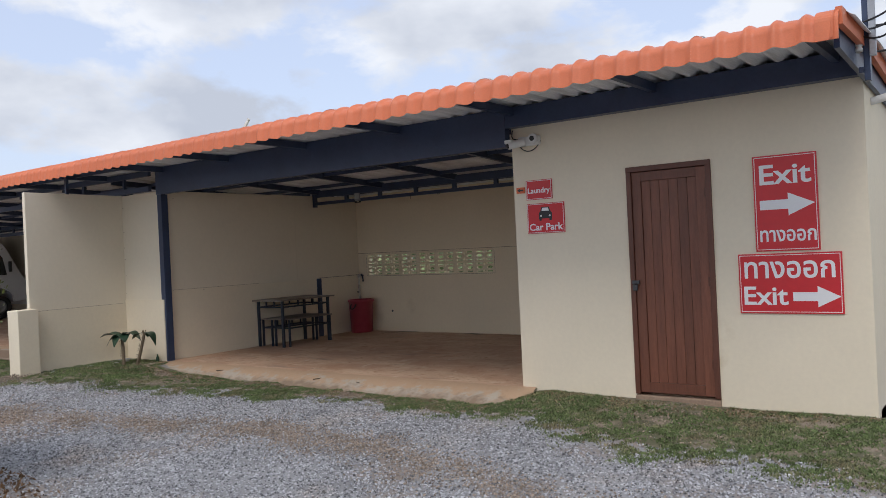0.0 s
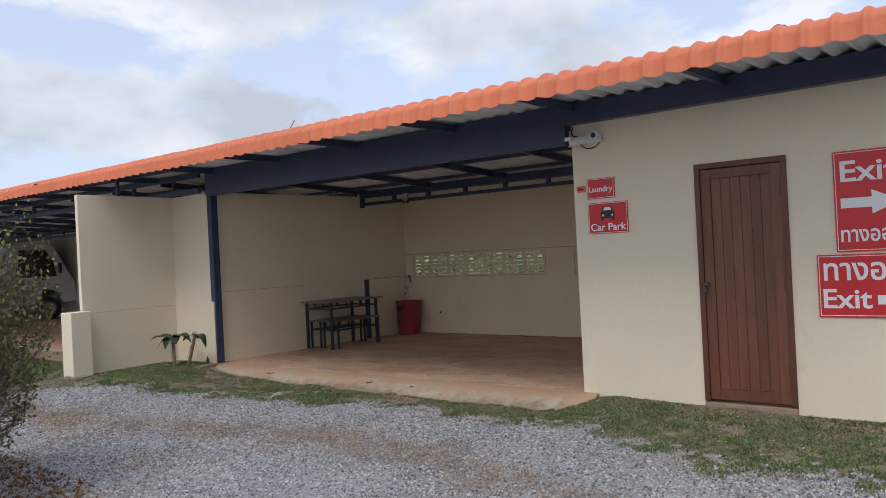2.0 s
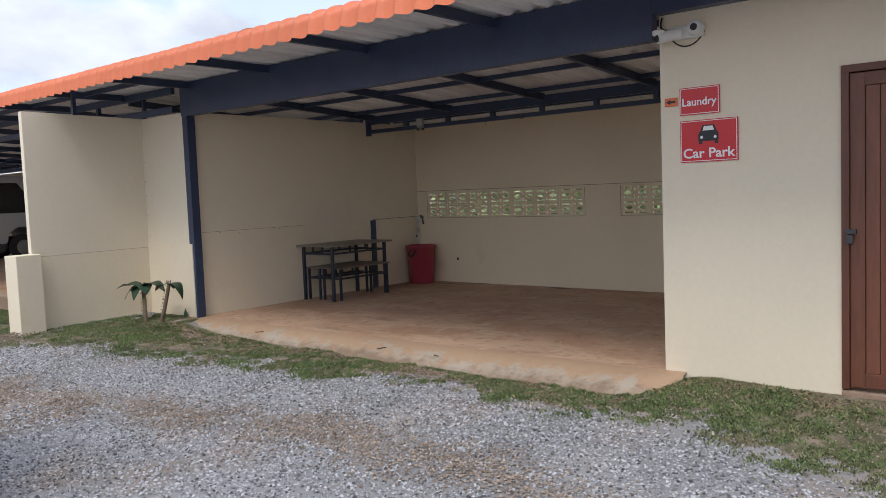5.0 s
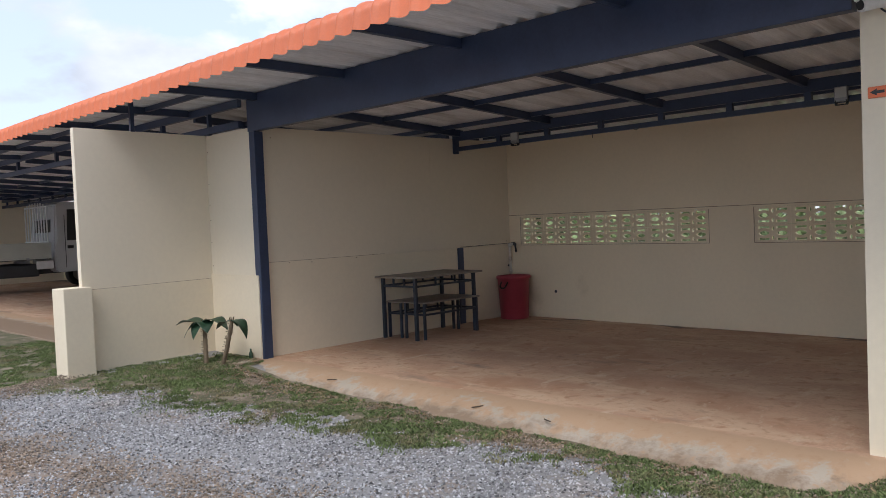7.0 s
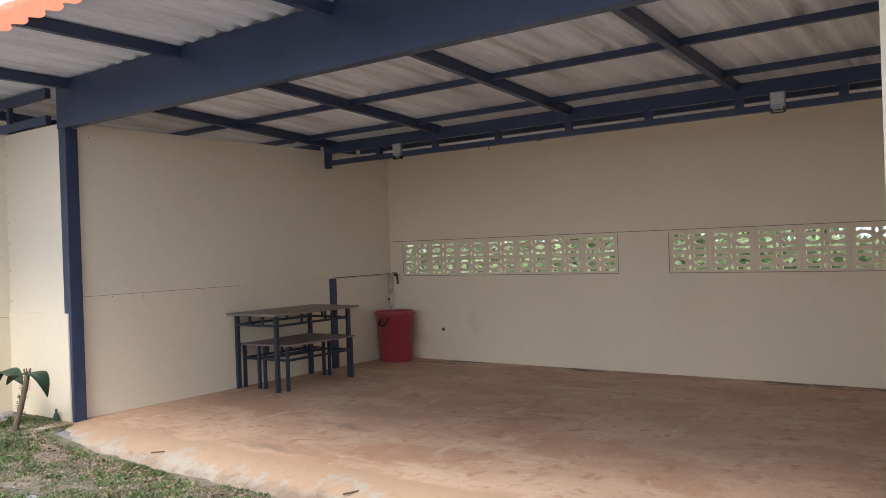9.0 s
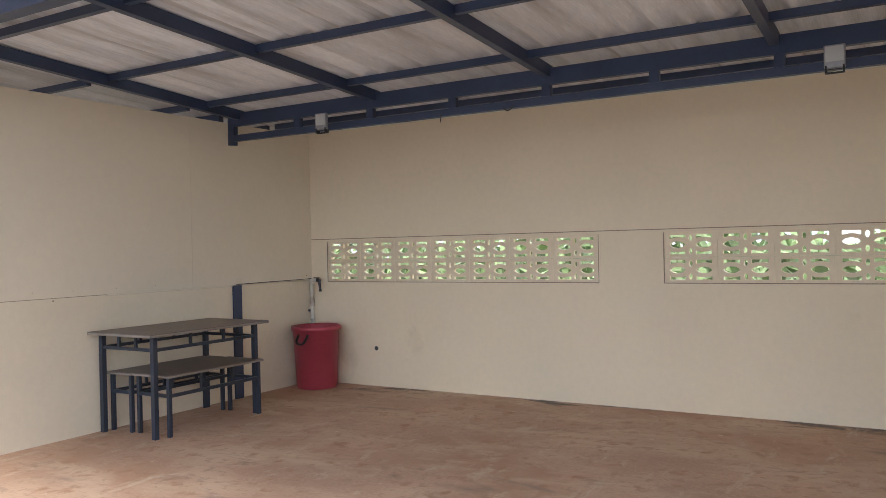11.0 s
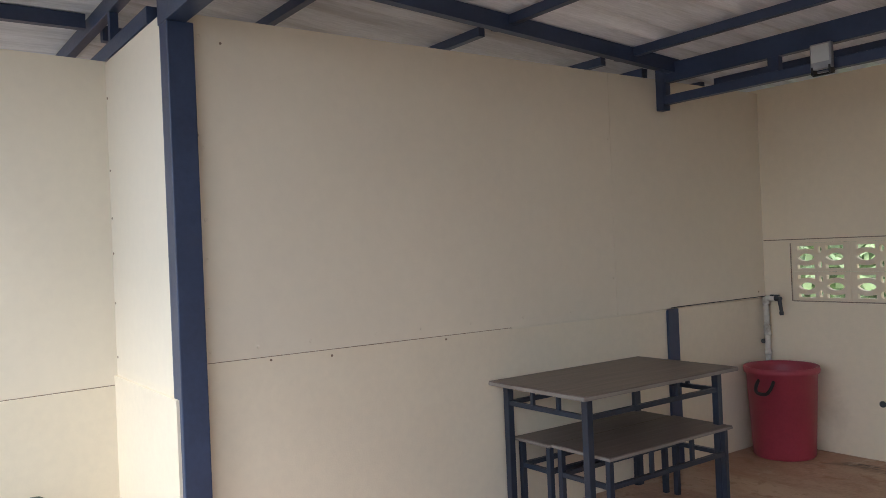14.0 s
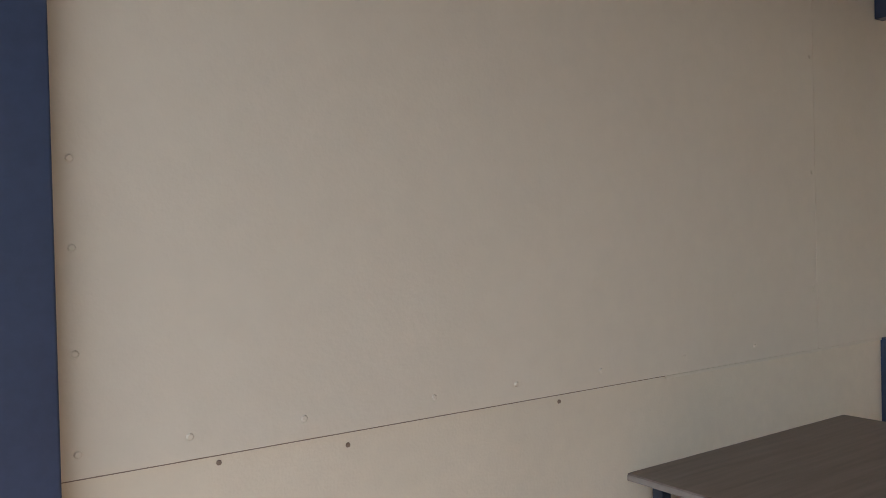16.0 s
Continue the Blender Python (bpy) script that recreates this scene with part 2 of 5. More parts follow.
def floor_material():
    """Concrete under red-brown dust: trodden paler patches, dark damp marks, a weathered lip toned down against the
    daylight it catches.
    """
    m = material("dusty_concrete", (0.52, 0.335, 0.23), 0.7, spread=0.26, scale=1.1, fine=45, bump=0.15, bump_scale=80)
    nodes, links = m.node_tree.nodes, m.node_tree.links
    bsdf = nodes["Principled BSDF"]
    src = bsdf.inputs["Base Color"].links[0].from_socket
    tc = nodes.new("ShaderNodeTexCoord")
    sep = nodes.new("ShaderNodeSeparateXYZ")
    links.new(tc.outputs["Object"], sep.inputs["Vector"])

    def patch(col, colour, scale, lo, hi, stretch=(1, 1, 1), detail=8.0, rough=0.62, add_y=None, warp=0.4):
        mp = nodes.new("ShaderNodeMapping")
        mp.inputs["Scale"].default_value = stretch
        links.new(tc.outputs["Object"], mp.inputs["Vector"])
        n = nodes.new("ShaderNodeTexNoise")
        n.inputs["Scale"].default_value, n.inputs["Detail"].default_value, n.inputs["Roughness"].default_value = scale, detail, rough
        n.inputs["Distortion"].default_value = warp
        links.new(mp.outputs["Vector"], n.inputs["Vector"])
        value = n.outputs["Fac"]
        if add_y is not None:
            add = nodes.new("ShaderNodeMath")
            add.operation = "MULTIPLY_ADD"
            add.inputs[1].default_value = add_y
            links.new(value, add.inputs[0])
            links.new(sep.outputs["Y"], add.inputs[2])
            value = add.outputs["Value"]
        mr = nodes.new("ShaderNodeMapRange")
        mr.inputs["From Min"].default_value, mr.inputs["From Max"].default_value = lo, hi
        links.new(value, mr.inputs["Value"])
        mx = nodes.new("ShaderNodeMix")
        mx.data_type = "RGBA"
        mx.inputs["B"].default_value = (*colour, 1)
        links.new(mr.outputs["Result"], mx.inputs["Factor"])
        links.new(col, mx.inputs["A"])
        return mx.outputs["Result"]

    col = patch(src, (0.43, 0.25, 0.155), 0.8, 0.48, 0.66)
    col = patch(col, (0.60, 0.43, 0.30), 1.7, 0.47, 0.64, (0.6, 1.3, 1))
    col = patch(col, (0.27, 0.20, 0.155), 1.3, 0.60, 0.70, (0.5, 1.6, 1))
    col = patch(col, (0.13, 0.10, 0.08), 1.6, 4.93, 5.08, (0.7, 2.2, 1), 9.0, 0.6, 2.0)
    col = patch(col, (0.40, 0.22, 0.13), 7.0, 0.56, 0.68)
    col = patch(col, (0.60, 0.46, 0.34), 3.6, 0.56, 0.68, (1.6, 0.7, 1), 10.0, 0.7)
    col = patch(col, (0.30, 0.20, 0.14), 2.9, 0.60, 0.72, (0.7, 1.5, 1), 10.0, 0.7)
    col = patch(col, (0.66, 0.55, 0.43), 16.0, 0.66, 0.72)
    col = patch(col, (0.15, 0.10, 0.075), 9.0, 0.71, 0.76)
    # front lip: sandy weathered concrete, painted darker to offset the strong daylight there
    col = patch(col, (0.44, 0.30, 0.195), 3.0, 0.115, 0.08, (1, 1, 1), 8.0, 0.6, 0.25)
    col = patch(col, (0.42, 0.365, 0.30), 4.2, -0.88, -1.0, (1, 1, 1), 12.0, 0.75, -1.3, 0.0)
    col = patch(col, (0.41, 0.27, 0.17), 14.0, 0.54, 0.66, (1, 1, 1), 8.0, 0.7, None, 0.0)
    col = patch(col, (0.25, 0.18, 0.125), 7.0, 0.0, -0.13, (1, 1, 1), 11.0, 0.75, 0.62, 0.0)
    links.new(col, bsdf.inputs["Base Color"])
    return m


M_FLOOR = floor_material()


# ---- mesh helpers ----
def box(bm, x0, x1, y0, y1, z0, z1, bevel=0.0):
    r = bmesh.ops.create_cube(bm, size=1.0)["verts"]
    bmesh.ops.transform(bm, verts=r, matrix=Matrix.Translation(((x0 + x1) / 2, (y0 + y1) / 2, (z0 + z1) / 2)) @ Matrix.Diagonal((x1 - x0, y1 - y0, z1 - z0, 1)))
    if bevel:
        edges = list({e for v in r for e in v.link_edges})
        bmesh.ops.bevel(bm, geom=edges, offset=bevel, segments=2, affect="EDGES", profile=0.5)
    return bm


def tube(bm, a, b, r0, r1=None, sides=10, cap=True):
    a, b = Vector(a), Vector(b)
    d = b - a
    r = bmesh.ops.create_cone(bm, cap_ends=cap, segments=sides, radius1=r0, radius2=r0 if r1 is None else r1, depth=d.length)["verts"]
    bmesh.ops.transform(bm, verts=r, matrix=Matrix.Translation((a + b) / 2) @ d.to_track_quat("Z", "Y").to_matrix().to_4x4())
    return bm


def boxes(*dims, bevel=0.0):
    bm = bmesh.new()
    for d in dims:
        box(bm, *d, bevel=bevel)
    return bm


def spin(bm, profile, centre=(0, 0, 0), sides=32):
    """A turned shape from (radius, height) pairs."""
    rings = [[bm.verts.new((centre[0] + r * math.cos(2 * math.pi * i / sides), centre[1] + r * math.sin(2 * math.pi * i / sides), centre[2] + h)) for i in range(sides)] for r, h in profile]
    for lo, hi in zip(rings, rings[1:]):
        for i in range(sides):
            bm.faces.new((lo[i], lo[(i + 1) % sides], hi[(i + 1) % sides], hi[i]))
    return bm


def prism(bm, outline, axis, lo, hi):
    """A flat outline pushed along an axis; the outline's pairs are the two other axes in order."""
    def at(p, d):
        q = list(p)
        q.insert("xyz".index(axis), d)
        return q
    bottom = [bm.verts.new(at(p, lo)) for p in outline]
    top = [bm.verts.new(at(p, hi)) for p in outline]
    n = len(outline)
    for i in range(n):
        bm.faces.new((bottom[i], bottom[(i + 1) % n], top[(i + 1) % n], top[i]))
    bm.faces.new(bottom)
    bm.faces.new(top)
    bmesh.ops.recalc_face_normals(bm, faces=bm.faces)
    return bm


def to_mesh(name, bm, mat, smooth=False):
    me = bpy.data.meshes.new(name)
    bm.to_mesh(me)
    bm.free()
    me.materials.append(mat)
    if smooth:
        for p in me.polygons:
            p.use_smooth = True
    return me


def part(name, bm, mat, parent=None, label="", smooth=False):
    ob = new(name, to_mesh(name, bm, mat, smooth))
    if parent:
        ob.parent = parent
    return tagged(ob, label)


def piece(name, me, parent, m):
    ob = new(name, me)
    ob.parent = parent
    ob.matrix_basis = m
    return ob


def thing(name, label, category, group="", kind="", at=None):
    ob = new(name)
    if at:
        ob.matrix_basis = at
    return tagged(ob, label, category, group, kind)


def raw(name, verts, faces, mat, smooth=False):
    me = bpy.data.meshes.new(name)
    me.from_pydata(verts, [], faces)
    me.materials.append(mat)
    if smooth:
        for p in me.polygons:
            p.use_smooth = True
    return new(name, me)


def smoothstep(a, b, x):
    t = np.clip((x - a) / (b - a), 0, 1)
    return t * t * (3 - 2 * t)


def ground_z(x, y):
    """Height of the ground outside: level gravel, a little higher by the building and to the left."""
    x, y = np.asarray(x, float), np.asarray(y, float)
    base = -0.115 + 0.115 * smoothstep(-3.6, -6.4, x) * smoothstep(-5.0, -1.6, y)
    base = base + 0.075 * smoothstep(-0.2, 0.4, x) * smoothstep(-1.3, 0.0, y)
    return base + 0.012 * np.sin(1.7 * x + 0.6) * np.cos(1.3 * y) + 0.006 * np.sin(5.1 * x + 2.2 * y)


def roof_z(y):
    """Underside level of the roof sheets."""
    return 2.693 - 0.063 * (y + 0.08) if y > -0.08 else 2.735


FLOOR_BACK, ROOM_R, WALL_L = 3.91, 3.09, -5.74

# ---- ground ----
xs = np.concatenate([np.linspace(-400, -30, 8), np.linspace(-26, 10, 145), np.linspace(14, 400, 8)])
ys = np.concatenate([np.linspace(-400, -14, 8), np.linspace(-11, 0.05, 60), np.linspace(0.5, 6, 8), np.linspace(9, 600, 10)])
gx, gy = np.meshgrid(xs, ys)
gz = ground_z(gx, gy)
gz = np.where((gy > 0.03) & (gy < 5.2), -0.3, gz)
gz = np.where(gy >= 5.2, -0.25, gz)
nx = len(xs)
g_verts = np.stack([gx, gy, gz], -1).reshape(-1, 3).tolist()
g_faces = [(j * nx + i, j * nx + i + 1, (j + 1) * nx + i + 1, (j + 1) * nx + i) for j in range(len(ys) - 1) for i in range(nx - 1)]
ground = tagged(raw("ground", g_verts, g_faces, M_GRAVEL, True), "grey crushed-stone gravel yard with brown earth showing through", "ground", kind="structure")

# meadow behind the building, seen through the vent blocks
bm = bmesh.new()
box(bm, -60, 60, 5.6, 240, -0.4, -0.2)
tagged(part("meadow", bm, M_FIELD), "green meadow behind the car port", "grass", kind="structure")

# ---- car port floor ----
fx = np.linspace(WALL_L - 0.02, 0.16, 240)
fprof = [(FLOOR_BACK + 0.05, 0.0), (2.6, 0.002), (1.3, 0.0), (0.4, 0.0), (0.0, 0.0), (-0.12, -0.004), (-0.24, -0.028), (-0.34, -0.06), (-0.42, -0.095), (-0.47, -0.14), (-0.49, -0.30)]
verts, faces = [], []
for i, x in enumerate(fx):
    wob = 0.05 * noise.noise((x * 0.9, 3.1, 0)) + 0.035 * noise.noise((x * 3.1, 1.7, 0)) + 0.016 * noise.noise((x * 11, 0.4, 0))
    for j, (y, z) in enumerate(fprof):
        k = max(0.0, min(1.0, (0.1 - y) / 0.5))
        verts.append((x, (y + wob * k * 1.6 if x < -0.15 or y > -0.02 else -0.02 + (y + 0.02 + wob * k) * math.sqrt(max(0.0, 1 - ((x + 0.15) / 0.32) ** 2))), z + (0.010 * noise.noise((x * 2, y * 5, 0)) + 0.006 * noise.noise((x * 9, y * 9, 1.0))) * k))
n = len(fprof)
faces = [(i * n + j, i * n + j + 1, (i + 1) * n + j + 1, (i + 1) * n + j) for i in range(len(fx) - 1) for j in range(n - 1)]
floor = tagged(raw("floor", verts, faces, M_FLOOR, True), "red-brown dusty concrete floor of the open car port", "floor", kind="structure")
floor.data.flip_normals()
bm = boxes((-24.0, -6.9, -0.95, 4.5, -0.25, 0.03), bevel=0.01)
tagged(part("floor_2", bm, M_FLOOR), "dusty concrete floor of the neighbouring car port", "floor", kind="structure")
bm = boxes((0.0, ROOM_R, 0.12, FLOOR_BACK, -0.25, 0.0))
tagged(part("floor_3", bm, M_FLOOR), "plain concrete floor of the closed room", "floor", kind="structure")

# ---- walls ----
def wall(name, label, dims, mat=None):
    return tagged(part(name, boxes(*dims), mat or M_WALL), label, "wall", kind="structure")


DOOR = (1.175, 1.925, 2.022)
wall("wall_front", "cream painted room wall with a brown door", [
    (0.0, DOOR[0], 0.0, 0.12, -0.3, 2.52), (DOOR[1], ROOM_R, 0.0, 0.12, -0.3, 2.52), (DOOR[0], DOOR[1], 0.0, 0.12, DOOR[2], 2.52), (DOOR[0], DOOR[1], 0.02, 0.12, -0.3, -0.02)])
SIDE = [(0.12, -0.3), (FLOOR_BACK, -0.3), (FLOOR_BACK, 2.408), (1.55, 2.52), (0.12, 2.52)]
tagged(part("wall_right", prism(bmesh.new(), SIDE, "x", ROOM_R - 0.12, ROOM_R), M_WALL), "cream painted end wall of the room", "wall", kind="structure")
tagged(part("wall_partition", prism(bmesh.new(), SIDE, "x", 0.0, 0.12), M_WALL), "cream partition between car port and room", "wall", kind="structure")
# back wall with two vent openings
G1 = (-5.54, -2.82)
G2 = (-2.30, -2.30 + 5 * (2.72 / 7))
GZ = (0.97, 1.35)
wall("wall_back", "cream back wall with two strips of pierced vent blocks", [
    (-6.0, ROOM_R, FLOOR_BACK, FLOOR_BACK + 0.1, -0.3, GZ[0]), (-6.0, ROOM_R, FLOOR_BACK, FLOOR_BACK + 0.1, GZ[1], 2.408),
    (-6.0, G1[0], FLOOR_BACK, FLOOR_BACK + 0.1, GZ[0], GZ[1]), (G1[1], G2[0], FLOOR_BACK, FLOOR_BACK + 0.1, GZ[0], GZ[1]),
    (G2[1], ROOM_R, FLOOR_BACK, FLOOR_BACK + 0.1, GZ[0], GZ[1])], M_BACK)
SEAM = 0.985
w_left = wall("wall_left", "cream car port side wall, boarded above a low wall", [(WALL_L - 0.10, WALL_L - 0.008, -0.02, FLOOR_BACK, -0.3, SEAM - 0.003), (WALL_L - 0.10, WALL_L - 0.03, -0.02, FLOOR_BACK, SEAM - 0.003, 2.36)])
for y0, y1 in ((-0.02, 2.42), (2.4206, FLOOR_BACK)):
    part("board", boxes((WALL_L - 0.03, WALL_L, y0, y1, SEAM, 2.385), bevel=0.002), M_BOARD, w_left)
# thin seam line and its dirt
part("joint", boxes((WALL_L - 0.009, WALL_L - 0.0075, -0.02, 1.62, SEAM - 0.0035, SEAM)), M_GAP, w_left)
part("filler", boxes((WALL_L - 0.02, WALL_L - 0.0012, 1.62, 2.86, SEAM - 0.010, SEAM - 0.0003), bevel=0.002), M_BOARD, w_left)
part("joint", boxes((-5.735, 0.0, FLOOR_BACK - 0.002, FLOOR_BACK + 0.002, 1.372, 1.378)), M_GAP, bpy.data.objects["wall_back"])
for (a, b) in (G1, G2):
    for d in ((a - 0.004, b + 0.004, GZ[0] - 0.006, GZ[0]), (a - 0.005, a, GZ[0], GZ[1]), (b, b + 0.005, GZ[0], GZ[1])):
        part("joint", boxes((d[0], d[1], FLOOR_BACK - 0.0015, FLOOR_BACK + 0.003, d[2], d[3])), M_GAP, bpy.data.objects["wall_back"])
# panel beside the post, and the wing wall that comes forward from it
w_panel = wall("wall_panel", "cream painted panel beside the dark steel post", [(-6.70, -5.715, -0.124, -0.02, -0.3, 0.86)])
part("board", boxes((-6.70, -5.78, -0.108, -0.03, 0.86, 2.378), bevel=0.002), M_BOARD, w_panel)
w_wing = thing("wall_wing", "cream wing wall, boarded above a low wall", "wall", kind="structure", at=pose(-6.67, -0.112, 0, 0, 0, 5.8))
part("low_wall", boxes((-0.12, 0.012, -1.44, 0.02, -0.3, 0.812)), M_WALL, w_wing)
part("board", boxes((-0.06, 0.0, -1.475, 0.02, 0.815, 2.385), bevel=0.002), M_BOARD, w_wing)
part("joint", boxes((-0.1, 0.004, -1.44, 0.02, 0.812, 0.815)), M_GAP, w_wing)
part("pier", boxes((-0.10, 0.13, -1.72, -1.44, -0.3, 0.85), bevel=0.008), M_WALL, w_wing)
# neighbouring bay: back wall and far end wall
wall("wall_back_far", "cream back wall of the neighbouring car port", [(-24.0, -6.0, 4.46, 4.56, -0.3, 2.365)])
wall("wall_end_far", "cream end wall of the neighbouring car port", [(-24.1, -24.0, -1.2, 4.56, -0.3, 2.66)])


# ---- vent blocks ----
def vent_block(w, h, depth):
    """A pierced block: two lens groups with a pair of small ovals between."""
    bm = bmesh.new()
    loops = []

    def loop(pts):
        vs = [bm.verts.new((x, 0, z)) for x, z in pts]
        es = [bm.edges.new((vs[i], vs[(i + 1) % len(vs)])) for i in range(len(vs))]
        loops.append(vs)
        return es

    edges = loop([(0, 0), (w, 0), (w, h), (0, h)])
    for cx in (0.25 * w, 0.75 * w):
        a, b = 0.15 * w, 0.135 * h
        lens = [(cx + a * math.cos(t), h / 2 + b * math.sin(t) * abs(math.sin(t)) ** 0.4) for t in np.linspace(0, 2 * math.pi, 14, endpoint=False)]
        edges += loop(lens)
        for sgn in (1, -1):
            inner = [(cx - a + 2 * a * t, h / 2 + sgn * (0.245 * h + 0.05 * h * math.sin(math.pi * t))) for t in np.linspace(0, 1, 7)]
            outer = [(cx - a + 2 * a * t, h / 2 + sgn * (0.395 * h - 0.01 * h * math.sin(math.pi * t))) for t in np.linspace(1, 0, 7)]
            edges += loop(inner + outer)
    for cz in (0.24 * h, 0.76 * h):
        edges += loop([(0.5 * w + 0.035 * w * math.cos(t), cz + 0.12 * h * math.sin(t)) for t in np.linspace(0, 2 * math.pi, 10, endpoint=False)])
    bmesh.ops.triangle_fill(bm, edges=edges, use_beauty=True, use_dissolve=False)
    res = bmesh.ops.extrude_face_region(bm, geom=list(bm.faces))
    bmesh.ops.translate(bm, verts=[v for v in res["geom"] if isinstance(v, bmesh.types.BMVert)], vec=(0, depth, 0))
    bmesh.ops.recalc_face_normals(bm, faces=bm.faces)
    return bm


BW, BH = 2.72 / 7, 0.19
block_mesh = to_mesh("vent_block", vent_block(BW - 0.002, BH - 0.002, 0.032), M_BACK)
for (a, b), count, word in ((G1, 7, "seven"), (G2, 5, "five")):
    grille = thing("vent_grille", f"cream pierced vent blocks, two rows of {word}, in back wall", "vent", group="vent strips", at=pose(a, FLOOR_BACK + 0.006, GZ[0]))
    for i in range(count):
        for j in range(2):
            piece("block", block_mesh, grille, pose(i * BW + 0.001, 0, j * BH + 0.001))

# ---- steel frame ----
frame_steel = thing("roof_frame", "navy painted steel roof frame with rafters and purlins", "roof frame", kind="structure")
part("post", boxes((-5.782, -5.684, -0.112, -0.006, -0.05, 2.334), bevel=0.004), M_NAVY, frame_steel)
part("post", boxes((WALL_L - 0.006, WALL_L + 0.012, 2.86, 2.955, 0.0, SEAM - 0.002)), M_NAVY, frame_steel)
beam = part("front_beam", boxes((-5.80, -0.002, -0.112, -0.03, 2.335, 2.712), (0.0, ROOM_R + 0.04, -0.112, -0.005, 2.517, 2.712), bevel=0.003), M_NAVY, frame_steel)
RAFTERS = [-5.62 + 1.425 * k for k in range(7)]
LEFT_RAFTERS = [-5.62 - 1.425 * k for k in range(1, 13)]


def sloped(bm, x0, x1, y0, y1, drop0, drop1, depth):
    """A bar under the roof sheets from y0 to y1."""
    zs = [roof_z(y0) - drop0, roof_z(y1) - drop1]
    vs = [bm.verts.new((x, y, z)) for x in (x0, x1) for y, z in ((y0, zs[0]), (y1, zs[1]), (y1, zs[1] - depth), (y0, zs[0] - depth))]
    for f in ((0, 1, 2, 3), (7, 6, 5, 4), (0, 4, 5, 1), (1, 5, 6, 2), (2, 6, 7, 3), (3, 7, 4, 0)):
        bm.faces.new([vs[i] for i in f])
    bmesh.ops.recalc_face_normals(bm, faces=bm.faces)
    return bm


for x in RAFTERS + LEFT_RAFTERS:
    part("rafter", sloped(bmesh.new(), x - 0.025, x + 0.025, -1.24, -0.112, 0.027, 0.027, 0.075), M_NAVY, frame_steel)
    part("rafter", sloped(bmesh.new(), x - 0.025, x + 0.025, -0.03, 2.895, 0.027, 0.027, 0.082), M_NAVY, frame_steel)
for y in (0.62, 1.58, 2.50, 3.45):
    part("purlin", boxes((WALL_L, ROOM_R, y - 0.02, y + 0.02, roof_z(y) - 0.074, roof_z(y) - 0.026)), M_NAVY, frame_steel)
    part("purlin", boxes((-24.0, WALL_L - 0.1, y - 0.02, y + 0.02, roof_z(y) - 0.074, roof_z(y) - 0.026)), M_NAVY, frame_steel)
part("purlin", boxes((-24.0, -5.80, -0.62, -0.58, 2.66, 2.71)), M_NAVY, frame_steel)
# uprights that carry the eave from the wing wall
part("upright", boxes((-6.62, -6.58, -0.985, -0.945, 2.38, 2.70)), M_NAVY, frame_steel)
part("upright", boxes((-6.66, -6.62, -0.09, -0.05, 2.37, 2.62)), M_NAVY, frame_steel)


def truss(label, x0, x1, y, z0, z1, step, first, chord=0.083, top=0.083):
    t = thing("truss", label, "truss", kind="structure")
    part("bottom_chord", boxes((x0, x1, y - 0.025, y + 0.025, z0, z0 + chord), bevel=0.003), M_NAVY, t)
    part("top_chord", boxes((x0, x1, y - 0.025, y + 0.025, z1 - top, z1), bevel=0.003), M_NAVY, t)
    x = first
    while x < x1 - 0.02:
        part("web", boxes((x - 0.03, x + 0.03, y - 0.022, y + 0.022, z0 + chord, z1 - top)), M_NAVY, t)
        x += step
    return t


back_truss = truss("navy steel truss across the car port under the roof", WALL_L + 0.005, 0.0, 2.87, 2.222, 2.462, 0.73, -5.70, 0.052, 0.112)
part("end_plate", boxes((WALL_L + 0.002, WALL_L + 0.06, 2.841, 2.899, 2.19, 2.468), bevel=0.002), M_NAVY, back_truss)
truss("navy steel truss over the neighbouring car port", -17.3, -6.0, -0.07, 2.40, 2.70, 1.75, -16.5, 0.075)
truss("navy steel truss deep in the neighbouring car port", -24.0, WALL_L - 0.1, 2.87, 2.225, 2.475, 0.9, -23.6)
part("post", boxes((-17.45, -17.30, 0.0, 0.12, -0.1, 2.5), bevel=0.004), M_NAVY, frame_steel)
part("post", boxes((-24.0, -23.85, -0.1, 0.02, -0.1, 2.5), bevel=0.004), M_NAVY, frame_steel)
part("post", boxes((-14.6, -14.47, 4.1, 4.23, -0.1, 2.45), bevel=0.004), M_NAVY, frame_steel)

# ---- roof sheets ----
PITCH, WAVES, ROOF_R = 0.177, 5, 3.165


def sheet_mesh():
    verts, faces = [], []
    per, ysamp = 8, [-1.13, -0.7, -0.08, 1.0, 2.0, 3.0, 4.45]
    nxs = WAVES * per + 4
    for side in (0.0, 0.006):
        for i in range(nxs + 1):
            x = i * PITCH / per
            for y in ysamp:
                verts.append((x, y, roof_z(y) + 0.0 + side + 0.0285 * math.cos(2 * math.pi * x / PITCH) + (0.008 if i > WAVES * per else 0)))
    m, base = len(ysamp), (nxs + 1) * len(ysamp)
    for i in range(nxs):
        for j in range(m - 1):
            a = i * m + j
            faces.append((a, a + 1, a + m + 1, a + m))
            faces.append((base + a, base + a + m, base + a + m + 1, base + a + 1))
    for i in range(nxs):
        for j in (0, m - 1):
            a = i * m + j
            faces.append((a, a + m, base + a + m, base + a))
    for j in range(m - 1):
        for a in (j, nxs * m + j):
            faces.append((a, a + 1, base + a + 1, base + a))
    me = bpy.data.meshes.new("roof_sheet")
    me.from_pydata(verts, [], faces)
    me.materials.append(M_SHEET)
    for p in me.polygons:
        p.use_smooth = True
    return me


